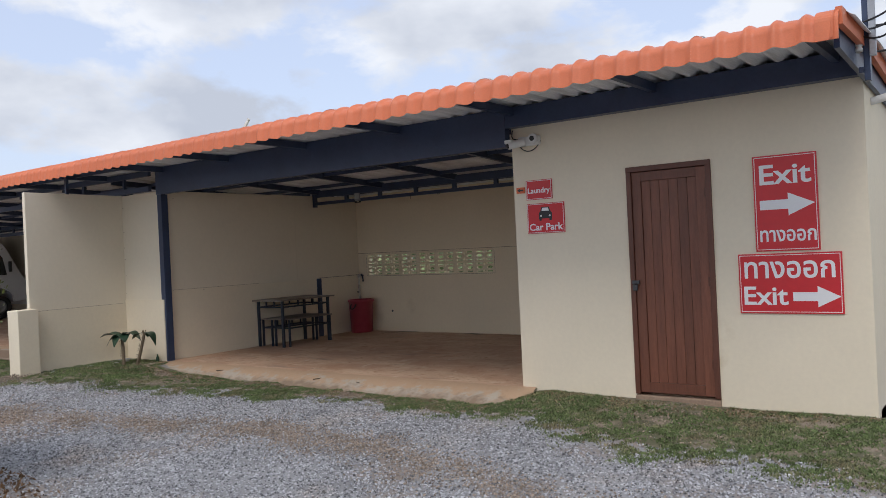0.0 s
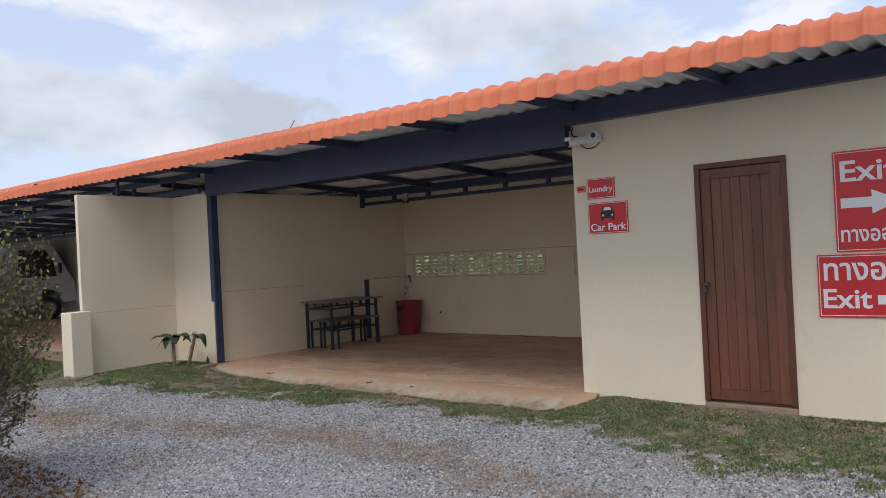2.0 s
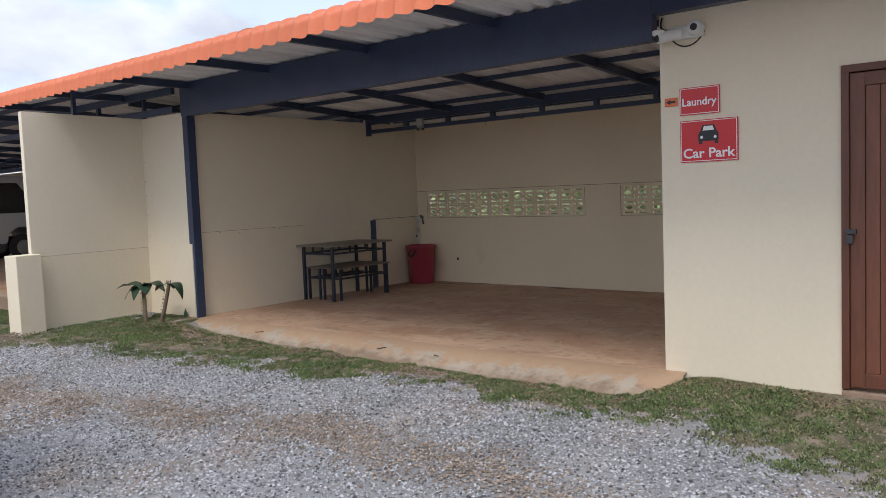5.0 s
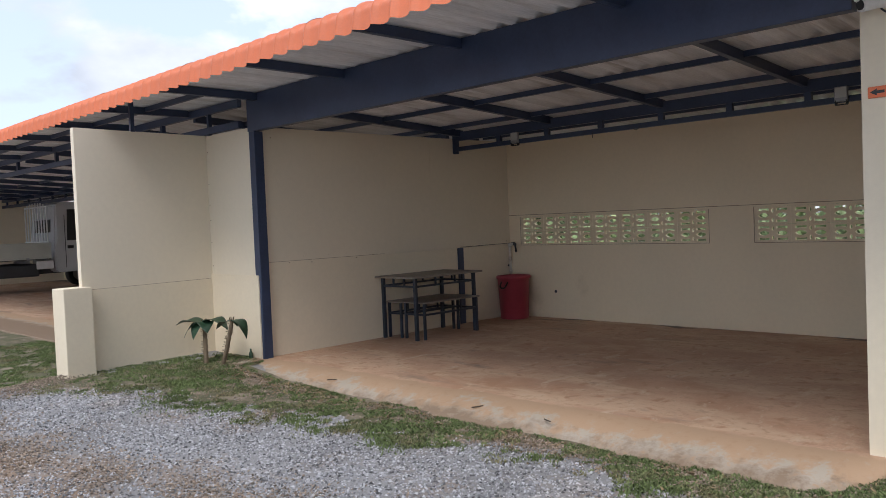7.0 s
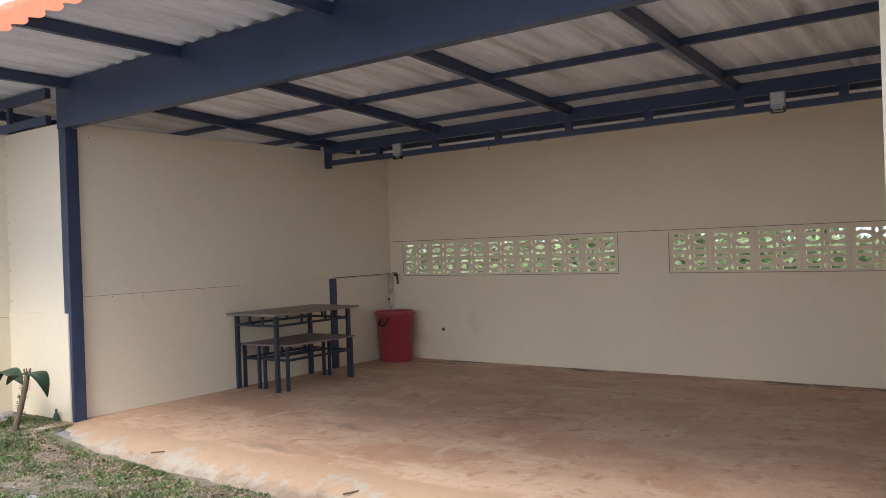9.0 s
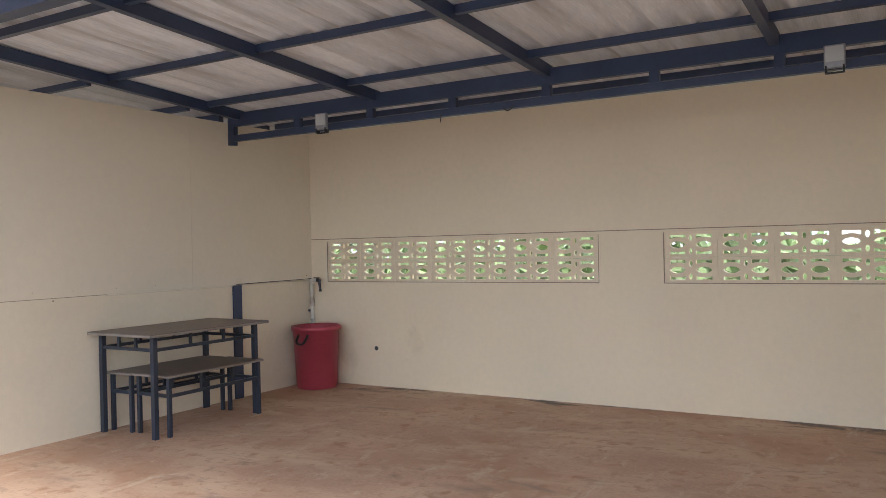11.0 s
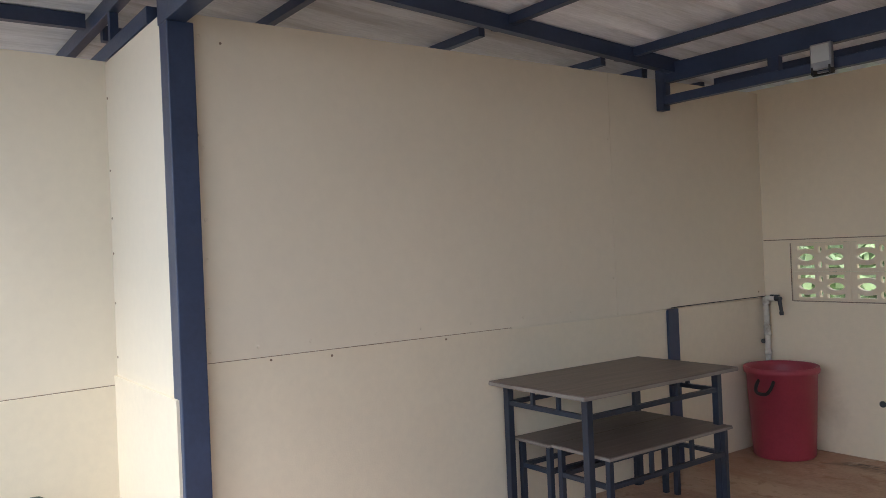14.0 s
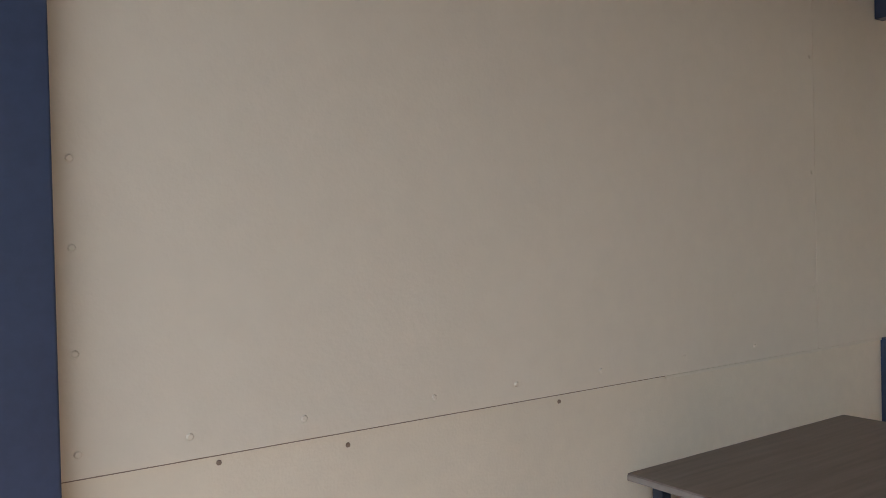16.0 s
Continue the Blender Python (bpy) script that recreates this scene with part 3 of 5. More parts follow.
def cap_mesh():
    """Rolled eave cap with a wave over every corrugation and fine ribs on the flats."""
    prof = []
    for k in range(5):
        prof.append((-0.98 - 0.03 * k, 2.756 - 0.003 * k))
    for k in range(1, 9):
        t = k / 8 * math.pi / 2
        prof.append((-1.10 - 0.205 * math.sin(t), 2.744 - 0.09 * (1 - math.cos(t))))
    for k in range(1, 6):
        prof.append((-1.305 - 0.003 * k, 2.655 - 0.021 * k))
    per = 12
    verts, faces = [], []
    nxs = WAVES * per
    for i in range(nxs + 1):
        x = i * PITCH / per
        c = math.cos(2 * math.pi * (x / PITCH))
        off = (x / PITCH + 0.5) % 1.0 - 0.5
        roll = math.exp(-(off * PITCH / 0.030) ** 2)
        for j, (y, z) in enumerate(prof):
            out = 0.029 * roll - 0.001
            rib = 0.006 * (1 if j % 2 else 0) * max(0.0, -c) if 5 <= j <= 12 else 0
            k = j / (len(prof) - 1)
            ny, nz = (-k, 1 - k)
            s = math.hypot(ny, nz)
            scallop = 0.006 * c * max(0.0, (j - 12) / 5) if j > 12 else 0
            verts.append((x, y + (out + rib) * ny / s, z + (out + rib) * nz / s + scallop))
    m = len(prof)
    for i in range(nxs):
        for j in range(m - 1):
            a = i * m + j
            faces.append((a, a + 1, a + m + 1, a + m))
    me = bpy.data.meshes.new("eave_cap")
    me.from_pydata(verts, [], faces)
    me.materials.append(M_ORANGE)
    for p in me.polygons:
        p.use_smooth = True
    return me


roof = thing("roof", "grey corrugated fibre-cement roof with an orange tile eave", "roof", kind="structure")
sheet, cap = sheet_mesh(), cap_mesh()
SHEET_W = PITCH * WAVES
for k in range(31):
    x = ROOF_R - 0.02 - SHEET_W * (k + 1)
    piece("roof_sheet", sheet, roof, pose(x, 0, 0.004 * (k % 2)))
    piece("eave_cap", cap, roof, pose(x, 0, 0.003 * (k % 2)))
# rounded end of the cap and the verge trim down the gable edge
endcap = bmesh.new()
outer = [(-0.98, 2.775), (-1.10, 2.765)] + [(-1.10 - 0.222 * math.sin(t), 2.765 - 0.10 * (1 - math.cos(t))) for t in np.linspace(0.2, math.pi / 2, 8)] + [(-1.328, 2.60), (-1.331, 2.545)]
inner = [(y + 0.014, z - 0.014) for y, z in reversed(outer[:-1])]
prism(endcap, outer + [(-1.317, 2.545)] + inner, "x", ROOF_R - 0.13, ROOF_R + 0.004)
part("cap_end", endcap, M_ORANGE, roof)
side = [(-1.02, 2.73), (-1.10, 2.745), (-1.22, 2.725), (-1.29, 2.665), (-1.30, 2.60), (-1.02, 2.60)]
part("cap_cheek", prism(bmesh.new(), side, "x", ROOF_R - 0.05, ROOF_R - 0.035), M_ORANGE, roof)
for k in range(6):
    y0, y1 = -1.26 + k * 0.95, -1.26 + (k + 1) * 0.95 + 0.02
    bm = sloped(bmesh.new(), ROOF_R - 0.02, ROOF_R + 0.02, y0, y1, -0.02 - 0.006 * (k % 2), -0.018, 0.11)
    part("verge_tile", bm, M_ORANGE, roof)
part("barge_board", sloped(bmesh.new(), ROOM_R + 0.01, ROOM_R + 0.045, -1.1, 4.3, 0.03, 0.03, 0.17), M_NAVY, roof)

# ---- things ----
# door of the room
door = thing("door_1", "closed brown wooden plank door with padlocked hasp", "door", kind="structure")
x0, x1, zt = DOOR
part("door_frame", boxes((x0, x0 + 0.045, -0.02, 0.10, 0.015, zt), (x1 - 0.045, x1, -0.02, 0.10, 0.015, zt), (x0, x1, -0.022, 0.10, zt - 0.045, zt + 0.001), bevel=0.004), M_FRAMEWOOD, door)
part("sill", boxes((x0, x1, -0.03, 0.02, -0.14, 0.006), bevel=0.01), M_SILL, door, "dusty concrete door sill")
for a, b, c, d in ((x0 + 0.047, x0 + 0.13, 0.03, zt - 0.05), (x1 - 0.13, x1 - 0.047, 0.03, zt - 0.05), (x0 + 0.13, x1 - 0.13, zt - 0.13, zt - 0.05), (x0 + 0.13, x1 - 0.13, 0.03, 0.12)):
    part("rail", boxes((a, b, -0.002, 0.035, c, d), bevel=0.003), M_DOOR, door)
pw = (x1 - x0 - 0.26) / 6
for i in range(6):
    part("plank", boxes((x0 + 0.13 + i * pw + 0.001, x0 + 0.13 + (i + 1) * pw - 0.001, 0.010, 0.032, 0.12, zt - 0.13), bevel=0.004), M_DOOR, door)
hasp = part("hasp", boxes((x0 + 0.02, x0 + 0.085, -0.03, -0.004, 0.99, 1.02), bevel=0.003), M_CARGREY, door, "worn metal hasp")
part("padlock", boxes((x0 + 0.03, x0 + 0.07, -0.045, -0.02, 0.93, 0.985), bevel=0.006), M_CARGREY, hasp)
for z in (0.3, 1.0, 1.75):
    part("hinge", tube(bmesh.new(), (x1 - 0.05, -0.01, z - 0.04), (x1 - 0.05, -0.01, z + 0.04), 0.009), M_FRAMEWOOD, door)


# ---- signs ----
def lettering(parent, text, x0, x1, z0, z1, y, mat, name="lettering"):
    """Flat raised letters fitted into the box x0..x1, z0..z1 on a face at y."""
    cu = bpy.data.curves.new(name, "FONT")
    cu.body, cu.extrude, cu.resolution_u = text, 0.01, 4
    cu.offset = 0.018
    tmp = bpy.data.objects.new(name, cu)
    scene.collection.objects.link(tmp)
    bpy.context.view_layer.update()
    me = bpy.data.meshes.new_from_object(tmp.evaluated_get(bpy.context.evaluated_depsgraph_get()))
    bpy.data.objects.remove(tmp)
    co = np.array([v.co[:] for v in me.vertices])
    lo, hi = co.min(0), co.max(0)
    for v in me.vertices:
        v.co = (x0 + (v.co.x - lo[0]) / (hi[0] - lo[0]) * (x1 - x0), y - 0.0015 + (0.0015 if v.co.z < 0 else 0), z0 + (v.co.y - lo[1]) / (hi[1] - lo[1]) * (z1 - z0))
    me.materials.clear()
    me.materials.append(mat)
    ob = new(name, me)
    ob.parent = parent
    return ob


def arrow(parent, x0, x1, zc, h, y, mat, flip=False):
    s = h / 2
    neck = x0 + (x1 - x0) * 0.52
    pts = [(x0, zc - s * 0.42), (neck, zc - s * 0.42), (neck, zc - s), (x1, zc), (neck, zc + s), (neck, zc + s * 0.42), (x0, zc + s * 0.42)]
    if flip:
        pts = [(x0 + x1 - a, b) for a, b in reversed(pts)]
    return part("arrow", prism(bmesh.new(), pts, "y", y - 0.0015, y), mat, parent)


def sign(label, x0, x1, z0, z1, rim=0.012, face=None):
    s = thing("sign", label, "sign", group="signs on the room wall")
    part("panel", boxes((x0, x1, -0.014, -0.001, z0, z1), bevel=0.002), face or M_RED, s)
    if rim:
        y, w, i = -0.014, 0.0045, rim
        part("border", boxes((x0 + i, x1 - i, y - 0.0012, y, z0 + i, z0 + i + w), (x0 + i, x1 - i, y - 0.0012, y, z1 - i - w, z1 - i), (x0 + i, x0 + i + w, y - 0.0012, y, z0 + i + w, z1 - i - w), (x1 - i - w, x1 - i, y - 0.0012, y, z0 + i + w, z1 - i - w)), M_WHITE, s, "thin white border line")
    return s


THAI_EXIT = "\u0e17\u0e32\u0e07\u0e2d\u0e2d\u0e01"
YF = -0.0141
s = sign("tall red exit sign with white lettering and arrow", 2.265, 2.745, 1.235, 2.0)
lettering(s, "Exit", 2.315, 2.702, 1.765, 1.925, YF, M_WHITE)
arrow(s, 2.31, 2.722, 1.605, 0.18, YF, M_WHITE)
lettering(s, THAI_EXIT, 2.302, 2.722, 1.31, 1.405, YF, M_WHITE)
s = sign("wide red exit sign with white lettering and arrow", 2.118, 2.893, 0.737, 1.218)
lettering(s, THAI_EXIT, 2.165, 2.842, 1.018, 1.155, YF, M_WHITE)
lettering(s, "Exit", 2.155, 2.493, 0.805, 0.955, YF, M_WHITE)
arrow(s, 2.53, 2.876, 0.872, 0.165, YF, M_WHITE)
s = sign("small red sign reading Laundry", 0.145, 0.425, 1.81, 1.998, 0.006)
lettering(s, "Laundry", 0.165, 0.405, 1.855, 1.925, YF, M_WHITE)
s = sign("small orange arrow plate", 0.035, 0.125, 1.882, 1.94, 0, M_ORANGE_SIGN)
arrow(s, 0.045, 0.115, 1.911, 0.036, YF, M_BLACK, flip=True)
s = sign("red sign with a car symbol reading Car Park", 0.145, 0.545, 1.485, 1.772, 0.006)
lettering(s, "Car Park", 0.168, 0.528, 1.512, 1.58, YF, M_WHITE)
carpts = [(0.275, 1.625), (0.275, 1.675), (0.29, 1.695), (0.305, 1.735), (0.385, 1.735), (0.40, 1.695), (0.415, 1.675), (0.415, 1.625)]
symbol = part("car_symbol", prism(bmesh.new(), carpts, "y", YF - 0.0015, YF), M_BLACK, s)
part("wheel_mark", boxes((0.278, 0.303, YF - 0.0015, YF, 1.605, 1.6249)), M_BLACK, s)
part("wheel_mark", boxes((0.387, 0.412, YF - 0.0015, YF, 1.605, 1.6249)), M_BLACK, s)
part("window_mark", prism(bmesh.new(), [(0.305, 1.697), (0.315, 1.727), (0.375, 1.727), (0.385, 1.697)], "y", YF - 0.0025, YF - 0.0016), M_WHITE, s)
for cx in (0.298, 0.392):
    part("headlight_mark", tube(bmesh.new(), (cx, YF - 0.0025, 1.652), (cx, YF - 0.0016, 1.652), 0.010, sides=14), M_WHITE, s)

# ---- security cameras and cable ----
cctv = thing("security_camera", "white twin security camera on a junction box", "camera")
part("box", boxes((0.10, 0.33, -0.055, -0.001, 2.33, 2.42), bevel=0.012), M_PLASTIC, cctv)
dome = part("dome", spin(bmesh.new(), [(0.0, 0.0), (0.035, 0.002), (0.048, 0.02), (0.05, 0.05), (0.045, 0.065)], sides=24), M_PLASTIC, cctv, smooth=True)
dome.matrix_basis = pose(0.295, -0.12, 2.385, -90, 0, 10)
part("lens", tube(bmesh.new(), (0.295, -0.124, 2.385), (0.295, -0.118, 2.385), 0.024, sides=20), M_BLACK, cctv)
body = part("barrel", tube(bmesh.new(), (0.17, -0.05, 2.37), (0.06, -0.17, 2.335), 0.038, sides=20), M_PLASTIC, cctv)
part("hood", boxes((0.03, 0.10, -0.19, -0.10, 2.352, 2.392), bevel=0.01), M_PLASTIC, cctv)
part("lens", tube(bmesh.new(), (0.062, -0.168, 2.336), (0.054, -0.177, 2.334), 0.026, sides=16), M_BLACK, cctv)


def cable(name, pts, r, mat, label, category, parent=None):
    cu = bpy.data.curves.new(name, "CURVE")
    cu.dimensions, cu.bevel_depth, cu.bevel_resolution = "3D", r, 2
    sp = cu.splines.new("NURBS")
    sp.points.add(len(pts) - 1)
    for p, c in zip(sp.points, pts):
        p.co = (*c, 1)
    sp.use_endpoint_u, sp.order_u = True, 3
    cu.materials.append(mat)
    tmp = bpy.data.objects.new(name, cu)
    scene.collection.objects.link(tmp)
    bpy.context.view_layer.update()
    me = bpy.data.meshes.new_from_object(tmp.evaluated_get(bpy.context.evaluated_depsgraph_get()))
    bpy.data.objects.remove(tmp)
    ob = new(name, me)
    if parent:
        ob.parent = parent
        return ob
    return tagged(ob, label, category)


cable("cable", [(0.11, -0.03, 2.33), (0.15, -0.03, 2.285), (0.24, -0.03, 2.275), (0.32, -0.03, 2.33), (0.33, -0.02, 2.37)], 0.005, M_BLACK, "", "", cctv)
cable("cable", [(0.03, -0.02, 2.50), (0.02, -0.04, 2.44), (0.06, -0.05, 2.40), (0.12, -0.04, 2.40)], 0.006, M_BLACK, "", "", cctv)

# ---- service bracket and wires at the roof corner ----
bracket = thing("service_bracket", "dark steel service bracket with insulator and wires at the roof corner", "bracket")
part("upright", boxes((3.175, 3.215, -0.50, -0.44, 2.40, 3.7), bevel=0.004), M_NAVY, bracket)
part("plate", boxes((3.216, 3.26, -0.53, -0.50, 2.56, 2.98), bevel=0.004), M_ALU, bracket, "grey galvanised plate")
part("arm", boxes((3.14, 3.174, -0.49, -0.45, 2.46, 2.50)), M_NAVY, bracket)
part("insulator", spin(bmesh.new(), [(0.0, 0.0), (0.03, 0.0), (0.03, 0.02), (0.018, 0.03), (0.03, 0.04), (0.03, 0.06), (0.0, 0.06)], (3.15, -0.53, 2.60), 18), M_PLASTIC, bracket, smooth=True)
part("clamp", boxes((3.12, 3.174, -0.54, -0.47, 2.70, 2.76), bevel=0.006), M_CARGREY, bracket)
for k in range(3):
    cable("wire", [(3.18, -0.52, 2.70 + 0.05 * k), (3.36, -0.56, 2.62 + 0.1 * k), (3.38, -0.55, 2.95), (3.30, -0.5, 3.2 + 0.2 * k)], 0.007, M_BLACK, "", "", bracket)
for k, z in enumerate((2.78, 2.60)):
    cable("power_line", [(3.2, -0.45, z), (9.0, 2.0, z + 0.25), (24.0, 8.0, z + 1.6)], 0.008, M_BLACK, "thin black overhead wire leaving the roof corner", "wire")
vent_pipe = part("pipe", tube(bmesh.new(), (3.05, 0.32, 2.36), (3.34, 0.32, 2.42), 0.03, sides=16), M_PLASTIC)
tagged(vent_pipe, "short white plastic pipe through the end wall", "pipe")
pole = thing("lamp_pole", "pale slanting lamp arm on a pole behind the roof", "pole")
part("pole", tube(bmesh.new(), (-10.24, 4.75, -0.3), (-10.19, 4.75, 3.75), 0.05, 0.04, 12), M_PVC, pole)
part("arm", boxes((-0.03, 0.03, -0.02, 0.02, 0.0, 0.95), bevel=0.004), M_PVC, pole).matrix_basis = pose(-10.2, 4.75, 3.72, 0, 43, 0)


# ---- table and benches ----
def slab(bm, x0, x1, y0, y1, z0, z1):
    return box(bm, x0, x1, y0, y1, z0, z1, bevel=0.004)


def framed(name, label, category, group, w, d, h, leg, top_t, over, rail_z, long_k, short_k):
    """A board on square steel legs, with a rail and short spindles below it on every side. Origin: the middle of its footprint."""
    t = thing(name, label, category, group)
    part("top", slab(bmesh.new(), -w / 2, w / 2, -d / 2, d / 2, h - top_t + 0.003, h), M_TABLE, t)
    part("edge", slab(bmesh.new(), -w / 2 - 0.002, w / 2 + 0.002, -d / 2 - 0.002, d / 2 + 0.002, h - top_t, h - 0.004), M_EDGE, t, "pale worn board edge")
    lx, ly = w / 2 - over[0], d / 2 - over[1]
    for sx in (-1, 1):
        for sy in (-1, 1):
            part("leg", boxes((sx * lx - leg / 2, sx * lx + leg / 2, sy * ly - leg / 2, sy * ly + leg / 2, 0, h - top_t), bevel=0.003), M_STEEL, t)
    r = 0.011
    for s in (-1, 1):
        part("rail", boxes((s * lx - r, s * lx + r, -ly + leg / 2, ly - leg / 2, rail_z - r, rail_z + r)), M_STEEL, t)
        part("rail", boxes((-lx + leg / 2, lx - leg / 2, s * ly - r, s * ly + r, rail_z - r, rail_z + r)), M_STEEL, t)
        if long_k:
            for k in long_k:
                yk = k * ly
                part("spindle", boxes((s * lx - 0.009, s * lx + 0.009, yk - 0.009, yk + 0.009, rail_z + r, h - top_t)), M_STEEL, t)
            for k in short_k:
                xk = k * lx
                part("spindle", boxes((xk - 0.009, xk + 0.009, s * ly - 0.009, s * ly + 0.009, rail_z + r, h - top_t)), M_STEEL, t)
    return t


table = framed("dining_table", "grey-brown laminate table on dark steel legs beside the wall", "table", "", 0.69, 1.14, 0.728, 0.037, 0.022, (0.072, 0.088), 0.612, (-0.33, 0.33), (-0.33, 0.33))
table.matrix_basis = pose(-5.43, 2.025, 0)
bench = framed("bench", "grey-brown laminate bench on dark steel legs pushed under the table", "bench", "benches under the table", 0.375, 0.925, 0.43, 0.028, 0.018, (0.032, 0.03), 0.285, (-0.33, 0.38), ())
bench.matrix_basis = pose(-5.276, 2.068, 0)
bench = framed("bench", "narrow grey-brown laminate bench between table legs and wall", "bench", "benches under the table", 0.262, 0.925, 0.428, 0.028, 0.018, (0.03, 0.03), 0.285, (-0.33, 0.38), ())
bench.matrix_basis = pose(-5.6, 2.055, 0)

# ---- bucket, pipe and tap ----
bucket = thing("bucket", "large red plastic bin with black handle by the corner tap", "bucket", at=pose(-5.49, 3.655, 0))
part("tub", spin(bmesh.new(), [(0.0, 0.005), (0.180, 0.0), (0.188, 0.012), (0.214, 0.53), (0.227, 0.533), (0.231, 0.553), (0.226, 0.573), (0.214, 0.571), (0.207, 0.54), (0.181, 0.03), (0.0, 0.025)], sides=48), M_BUCKET, bucket, smooth=True)
cable("grip", [(-0.03, -0.205, 0.50), (-0.035, -0.235, 0.47), (-0.025, -0.25, 0.425), (0.03, -0.25, 0.42), (0.055, -0.25, 0.43), (0.075, -0.23, 0.47), (0.07, -0.205, 0.50)], 0.011, M_BLACK, "", "", bucket)
pipe = thing("water_pipe", "old grey water pipe with a tap in the corner", "pipe")
part("riser", tube(bmesh.new(), (-5.622, 3.868, 0.0), (-5.628, 3.866, 0.985), 0.0185, sides=16), M_PVC, pipe, smooth=True)
for z0, z1, r in ((0.60, 0.63, 0.024), (0.735, 0.80, 0.025), (0.945, 0.995, 0.025)):
    part("coupling", tube(bmesh.new(), (-5.6255, 3.867, z0), (-5.6265, 3.8665, z1), r, r * 0.94, 16), M_PVC, pipe, smooth=True)
part("elbow", tube(bmesh.new(), (-5.625, 3.866, 0.982), (-5.545, 3.85, 0.986), 0.02, sides=14), M_PVC, pipe, smooth=True)
tap = part("tap", tube(bmesh.new(), (-5.55, 3.851, 0.985), (-5.505, 3.842, 0.982), 0.019, 0.016, 12), M_CARGREY, pipe, "dark weathered metal tap")
part("spout", tube(bmesh.new(), (-5.515, 3.843, 0.98), (-5.50, 3.838, 0.90), 0.014, 0.011, 12), M_CARGREY, tap)
part("nozzle", tube(bmesh.new(), (-5.50, 3.838, 0.90), (-5.498, 3.837, 0.875), 0.015, 0.013, 12), M_CARGREY, tap)
part("tap_lever", boxes((-5.58, -5.515, 3.835, 3.85, 1.003, 1.011), bevel=0.002), M_CARGREY, tap)
valve = part("valve", tube(bmesh.new(), (-5.628, 3.866, 0.69), (-5.672, 3.862, 0.69), 0.016, 0.013, 12), M_CARGREY, pipe, "dark shut-off valve")
part("valve_lever", boxes((-5.682, -5.67, 3.846, 3.858, 0.655, 0.765), bevel=0.003), M_CARGREY, valve)
for piping in list(pipe.children):
    piping.matrix_basis = pose(-0.082, 0, 0)
cable("pipe_line", [(WALL_L + 0.006, 2.9, SEAM + 0.006), (WALL_L + 0.006, 3.4, SEAM + 0.009), (WALL_L + 0.02, 3.86, SEAM + 0.012), (-5.70, 3.866, 1.0)], 0.0028, M_BLACK, "", "", pipe)
hole = tube(bmesh.new(), (-4.985, FLOOR_BACK - 0.004, 0.35), (-4.985, FLOOR_BACK + 0.001, 0.35), 0.02, sides=14)
tagged(part("wall_socket", hole, M_CARGREY), "small dark pipe stub in the back wall", "fitting")

# ---- work lamps on the truss ----
for x in (-4.69, -1.03):
    lamp = thing("flood_lamp", "small switched-off flood lamp fixed to the truss", "lamp", "truss lamps", at=pose(x, 2.82, 2.29))
    part("housing", boxes((-0.055, 0.055, -0.01, 0.02, -0.065, 0.065), bevel=0.006), M_ALU, lamp)
    part("glass", boxes((-0.046, 0.046, -0.0135, -0.0102, -0.03, 0.056)), M_LAMPGLASS, lamp)
    part("bracket", boxes((-0.05, -0.04, -0.012, 0.03, -0.09, -0.05), (0.04, 0.05, -0.012, 0.03, -0.09, -0.05), (-0.05, 0.05, 0.0, 0.012, -0.095, -0.085)), M_BLACK, lamp)
cable("wire_end", [(-3.60, 2.845, 2.24), (-3.60, 2.84, 2.21), (-3.605, 2.84, 2.18)], 0.004, M_BLACK, "", "", back_truss)
cable("wire_end", [(-3.1, 2.845, 2.24), (-3.08, 2.84, 2.205), (-3.04, 2.84, 2.21), (-3.02, 2.845, 2.24)], 0.004, M_BLACK, "", "", back_truss)

# ---- board screws ----
screw = to_mesh("screw", tube(bmesh.new(), (0, 0, 0), (0.003, 0, 0), 0.008, 0.005, 8), M_BOARD)
for y, z in [(0.03, z) for z in (1.03, 1.21, 1.40, 1.56, 1.85, 2.1, 2.3)] + [(y, 1.03) for y in (0.23, 0.47, 0.8, 1.05, 1.35, 1.7, 2.05)] + [(2.40, z) for z in (1.2, 1.6, 2.0)]:
    piece("screw", screw, w_left, pose(WALL_L, y, z))
nail = to_mesh("nail_hole", tube(bmesh.new(), (0, 0, 0), (0.003, 0, 0), 0.006, 0.005, 7), M_GAP)
for y, z in [(0.288, 0.968), (0.575, 0.955), (0.01, 1.9), (0.12, 2.28), (1.2, 0.965), (3.83, 1.03)]:
    piece("nail_hole", nail, w_left, pose(WALL_L - (0.008 if z < SEAM else 0.0), y, z))
for z in (0.95, 1.21, 1.45, 1.62, 1.85, 2.2):
    piece("nail_hole", nail, w_panel, pose(-6.645, -0.108, z, 0, 0, -90))


